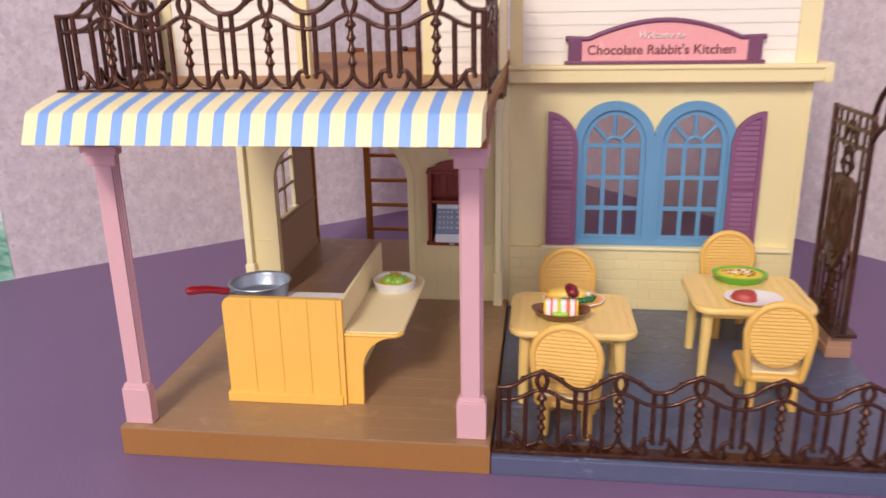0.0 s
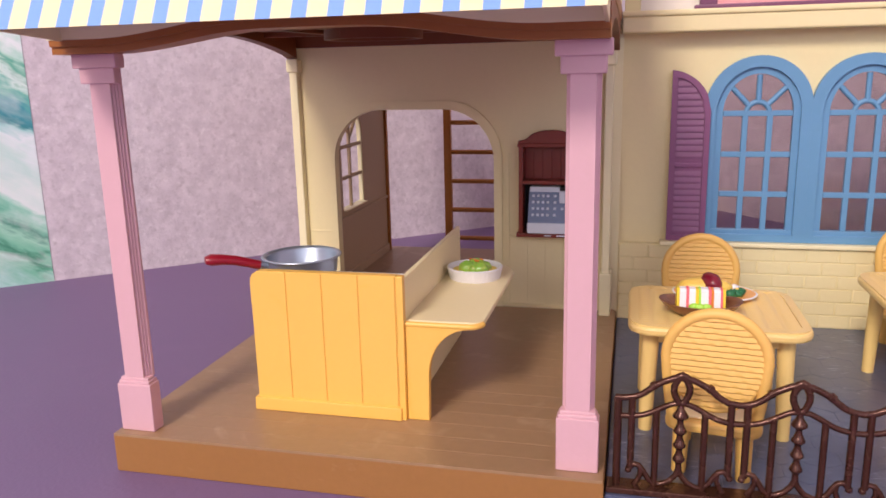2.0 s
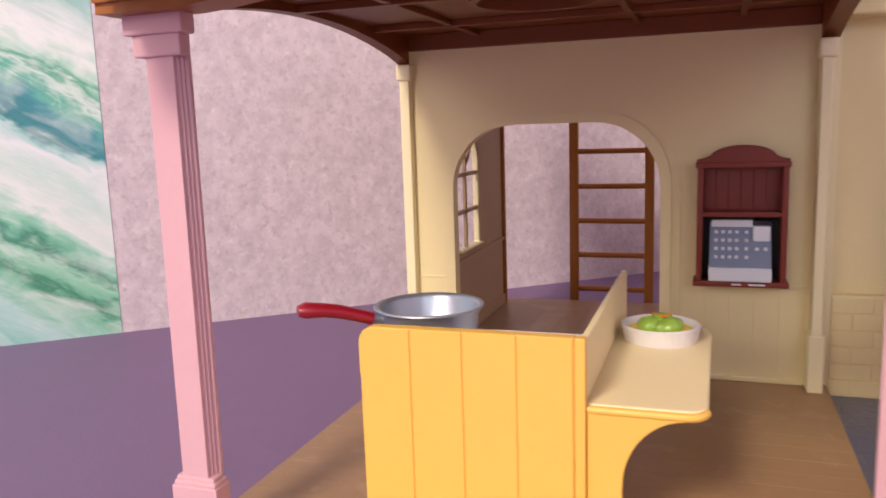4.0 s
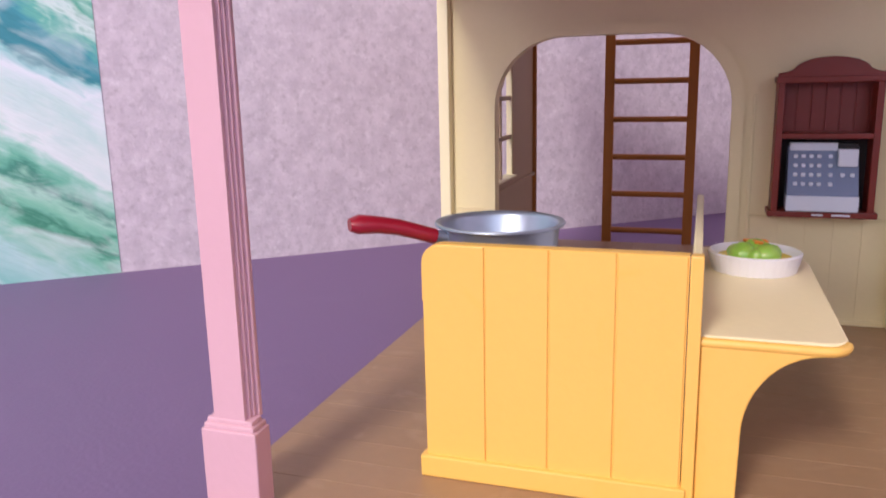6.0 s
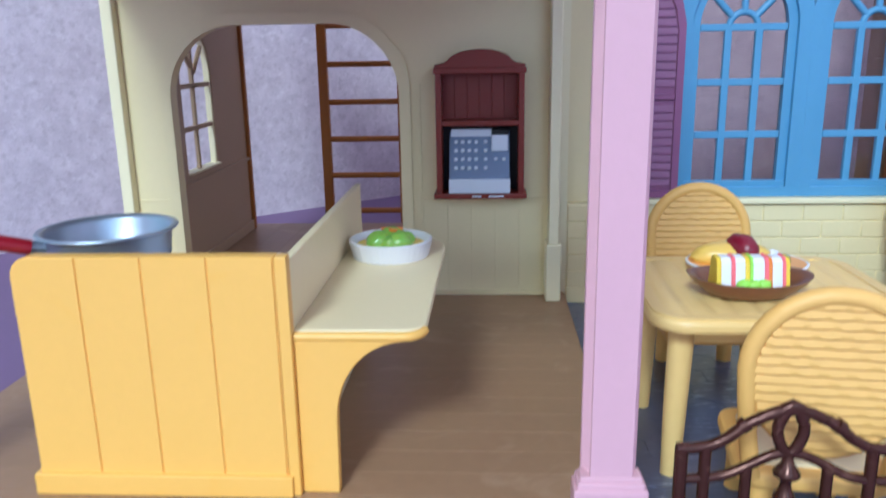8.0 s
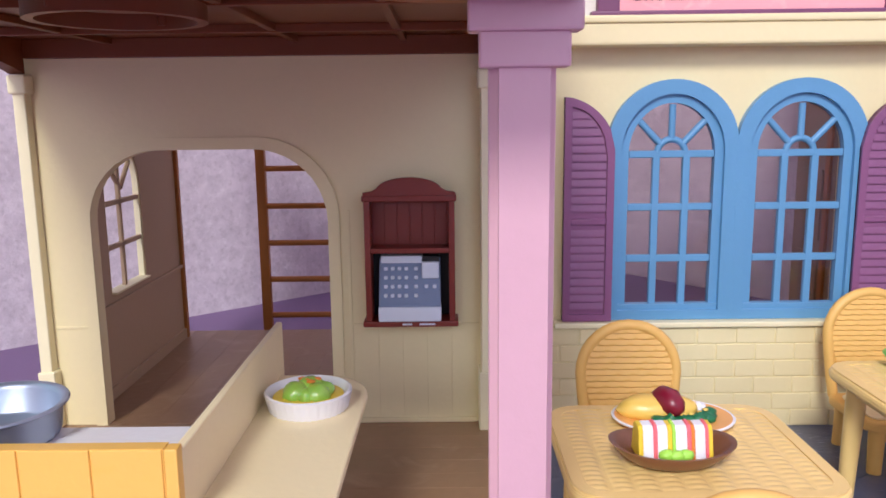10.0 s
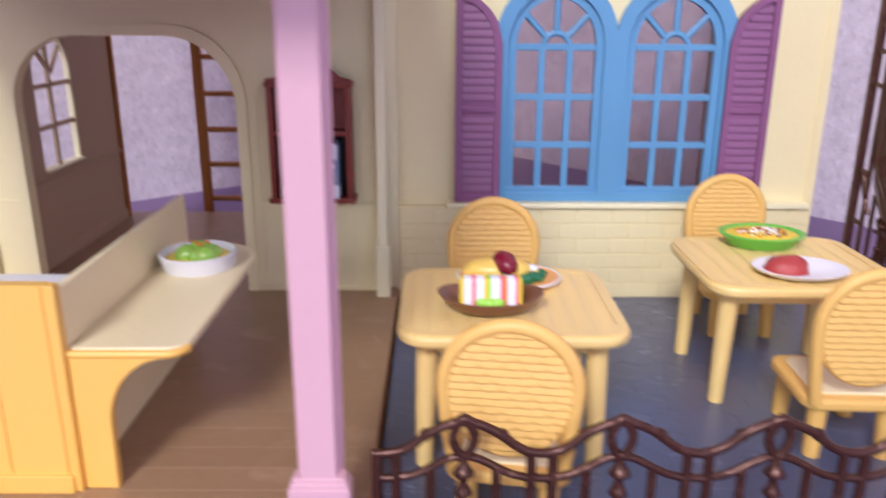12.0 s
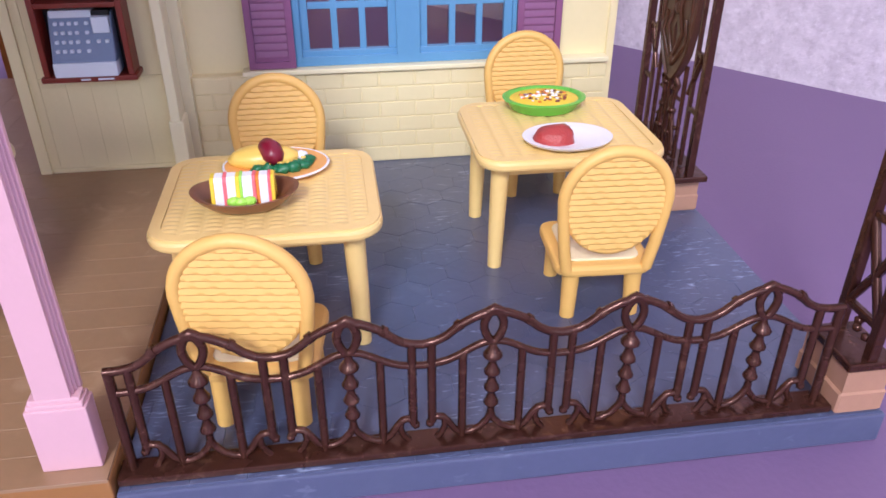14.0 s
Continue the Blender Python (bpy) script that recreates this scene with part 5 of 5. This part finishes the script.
def sandwich():
    s = thing("sandwich_dish", 4.07, 6.45, FZ, "brown boat dish with a layered sandwich slice", "dish")
    bm = bmesh.new()
    n, m = 40, 8
    for sign_, lift in ((1, 0.0), (-1, 0.12)):
        rows = []
        for j in range(m + 1):
            k = j / m
            row = []
            for i in range(n):
                a = 2 * math.pi * i / n
                pinch = abs(math.cos(a)) ** 3
                r = k ** 0.7 * (1 - (0.05 if sign_ < 0 else 0))
                z = 0.0 + 0.58 * max(0, k - 0.45) ** 1.1 * 1.6 + 0.1 * pinch * k ** 3 + (lift if k < 0.98 else 0.04)
                row.append(bm.verts.new((1.64 * r * math.cos(a), 1.1 * r * math.sin(a) * (1 + 0.12 * pinch), z)))
            rows.append(row)
        for p, q in zip(rows, rows[1:]):
            for i in range(n):
                bm.faces.new((p[i], p[(i + 1) % n], q[(i + 1) % n], q[i]))
        if sign_ > 0:
            keep = rows[-1]
        else:
            for i in range(n):
                bm.faces.new((keep[i], keep[(i + 1) % n], rows[-1][(i + 1) % n], rows[-1][i]))
        bm.faces.new(rows[0])
    part("boat_dish", bm, BOAT, s, "brown boat-shaped dish", 60)
    x = -0.96
    layers = [("egg", YOLK, 0.12), ("bread", WHITE, 0.26), ("ham", PINKLAYER, 0.1), ("bread", WHITE, 0.26), ("egg", YOLK, 0.12), ("lettuce", LIME, 0.08), ("bread", WHITE, 0.3),
              ("ham", PINKLAYER, 0.1), ("cheese", ORANGE, 0.1), ("bread", WHITE, 0.26), ("ham", PINKLAYER, 0.08), ("egg", YOLK, 0.11)]
    for name, mat, w in layers:
        over = 0.03 if name in ("lettuce", "ham") else 0.0
        pts = [(-0.5 - over, 0.24), (0.4, 0.24), (0.24, 1.02 + over), (0.1, 1.1 + over), (-0.22 - over, 1.09 + over), (-0.33 - over, 0.99)]
        part(name, prism(pts, "x", x, x + w + 0.005, 0.03), mat, s)
        x += w
    for k, (gx, gy) in enumerate(((-0.36, -0.76), (-0.08, -0.82), (0.24, -0.78))):
        part("lettuce_curl", blob(0.8 * gx, gy + 0.16, 0.45, 0.2, 0.14, 0.15, 0.2, k), LIME, s)


sandwich()


def omelette():
    o = thing("omelette_plate", 4.87, 9.1, FZ, "orange plate with omelette, ketchup and greens", "plate")
    part("plate", lathe([(0, 0), (1.0, 0), (1.35, 0.14), (1.38, 0.2), (1.3, 0.21), (0.95, 0.12), (0, 0.11)], 44, sx=1.25, sy=0.98), PLATE_OR, o, "orange oval plate")
    part("plate_rim", lathe([(1.3, 0.1), (1.4, 0.14), (1.43, 0.19), (1.38, 0.22), (1.36, 0.2)], 44, sx=1.25, sy=0.98), WHITE, o)
    bm = blob(-0.42, 0.22, 0.34, 1.2, 0.56, 0.42, 0.12, 3)
    part("omelette", bm, EGG, o)
    k = bmesh.new()
    tube([(-0.38, 0.62, 0.42), (-0.34, 0.5, 0.54), (-0.24, 0.26, 0.66), (-0.12, 0.0, 0.66), (-0.04, -0.2, 0.52), (0.0, -0.32, 0.4), (0.01, -0.38, 0.32)], [0.08, 0.24, 0.35, 0.38, 0.36, 0.26, 0.08], 16, k)
    part("ketchup", k, KETCHUP, o, smooth=80)
    for i, (x, y) in enumerate(((0.1, -0.5), (0.42, -0.46), (0.74, -0.34), (1.0, -0.14), (1.1, 0.1), (-0.24, -0.54), (-0.56, -0.5), (0.26, -0.62), (0.6, -0.54), (0.92, -0.34))):
        part("broccoli", blob(x, y, 0.24, 0.24, 0.19, 0.15 + 0.03 * (i % 3), 0.5, i, 2), LEAF, o)
    part("potato", blob(0.84, 0.26, 0.28, 0.24, 0.16, 0.22, 0.2, 5), WHITE, o)
    for i, (x, y) in enumerate(((0.42, -0.34), (0.7, -0.2), (0.92, -0.02), (0.16, -0.42), (-0.2, -0.46))):
        part("crumb", blob(x, y - 0.06, 0.4, 0.1, 0.07, 0.05, 0.3, i, 1), EGG, o)


omelette()


def gratin():
    g = thing("gratin_bowl", 15.3, 13.55, FZ, "green bowl with yellow gratin and pale topping", "bowl")
    part("bowl", lathe([(0, 0), (1.2, 0), (1.28, 0.05), (1.46, 0.34), (1.62, 0.43), (1.66, 0.5), (1.58, 0.53), (1.42, 0.5), (1.34, 0.42), (0, 0.38)], 48, sx=1.02, sy=0.8), BOWL_G, g, "bright green bowl")
    part("sauce", lathe([(0, 0.52), (0.8, 0.51), (1.25, 0.48), (1.38, 0.43)], 40, sx=1.02, sy=0.8), YOLK, g)
    r = random.Random(7)
    for i in range(80):
        a, d = r.uniform(0, 6.28), 0.98 * math.sqrt(r.random())
        mat = (WHITE, WHITE, MEAT, ORANGE, LETTER)[i % 5]
        part("topping", blob(d * math.cos(a), 0.78 * d * math.sin(a), 0.52, r.uniform(0.05, 0.13), r.uniform(0.04, 0.08), r.uniform(0.03, 0.06), 0.4, i, 1), mat, g)


gratin()


def rice_plate():
    p = thing("oval_plate", 15.25, 9.95, FZ, "white oval plate with a red tomato-rice mound", "plate")
    part("plate", lathe([(0, 0), (1.1, 0), (1.5, 0.16), (1.58, 0.26), (1.5, 0.27), (1.1, 0.13), (0, 0.11)], 48, sx=1.05, sy=0.82), WHITE, p, "white oval plate")
    mound = blob(-0.42, 0.02, 0.16, 0.86, 0.66, 0.52, 0.14, 4)
    for v in mound.verts:
        v.co.x = min(v.co.x, 0.12 + 0.1 * (0.5 - v.co.z))
    part("rice", mound, RICE, p)


rice_plate()

# ---- paving of the terrace ----
pitch = 1.5
side = pitch / math.sqrt(3) * 0.996
hexagon = [(side * math.cos(radians(60 * k + 30)), side * math.sin(radians(60 * k + 30))) for k in range(6)]


def clipped(poly, axis, limit, sign_):
    """The part of a polygon on one side of a line across an axis."""
    out = []
    for p, q in zip(poly, poly[1:] + poly[:1]):
        a, b = sign_ * (p[axis] - limit), sign_ * (q[axis] - limit)
        if a <= 0:
            out.append(p)
        if a * b < 0:
            u = a / (a - b)
            out.append((p[0] + (q[0] - p[0]) * u, p[1] + (q[1] - p[1]) * u))
    return out


full = None
rng = random.Random(11)
for r in range(18):
    for q in range(16):
        x, y = 0.2 + q * pitch + (pitch / 2 if r % 2 else 0), 0.2 + r * pitch * 0.866
        poly = [(x + a, y + b) for a, b in hexagon]
        for axis, limit, sign_ in ((0, DX1 + 0.1, -1), (0, TX1 - 0.1, 1), (1, -0.2, -1), (1, 20.2, 1)):
            poly = clipped(poly, axis, limit, sign_) if poly else poly
        if len(poly) < 3:
            continue
        lift = TZ + rng.uniform(-0.005, 0.003)
        whole = len(poly) == 6 and abs(sum(p[0] for p in poly) / 6 - x) + abs(sum(p[1] for p in poly) / 6 - y) < 0.01
        if whole and full:
            shared("paving_stone", full, terrace, x, y, lift, 60 * rng.randrange(6))
            continue
        bm = bmesh.new()
        prism([(a - x, b - y) for a, b in poly], "z", -0.06, 0.0, 0.009, bm)
        stone = part("paving_stone", bm, SLATE, terrace)
        stone.location = (x * U, y * U, lift * U)
        if whole:
            full = stone.data
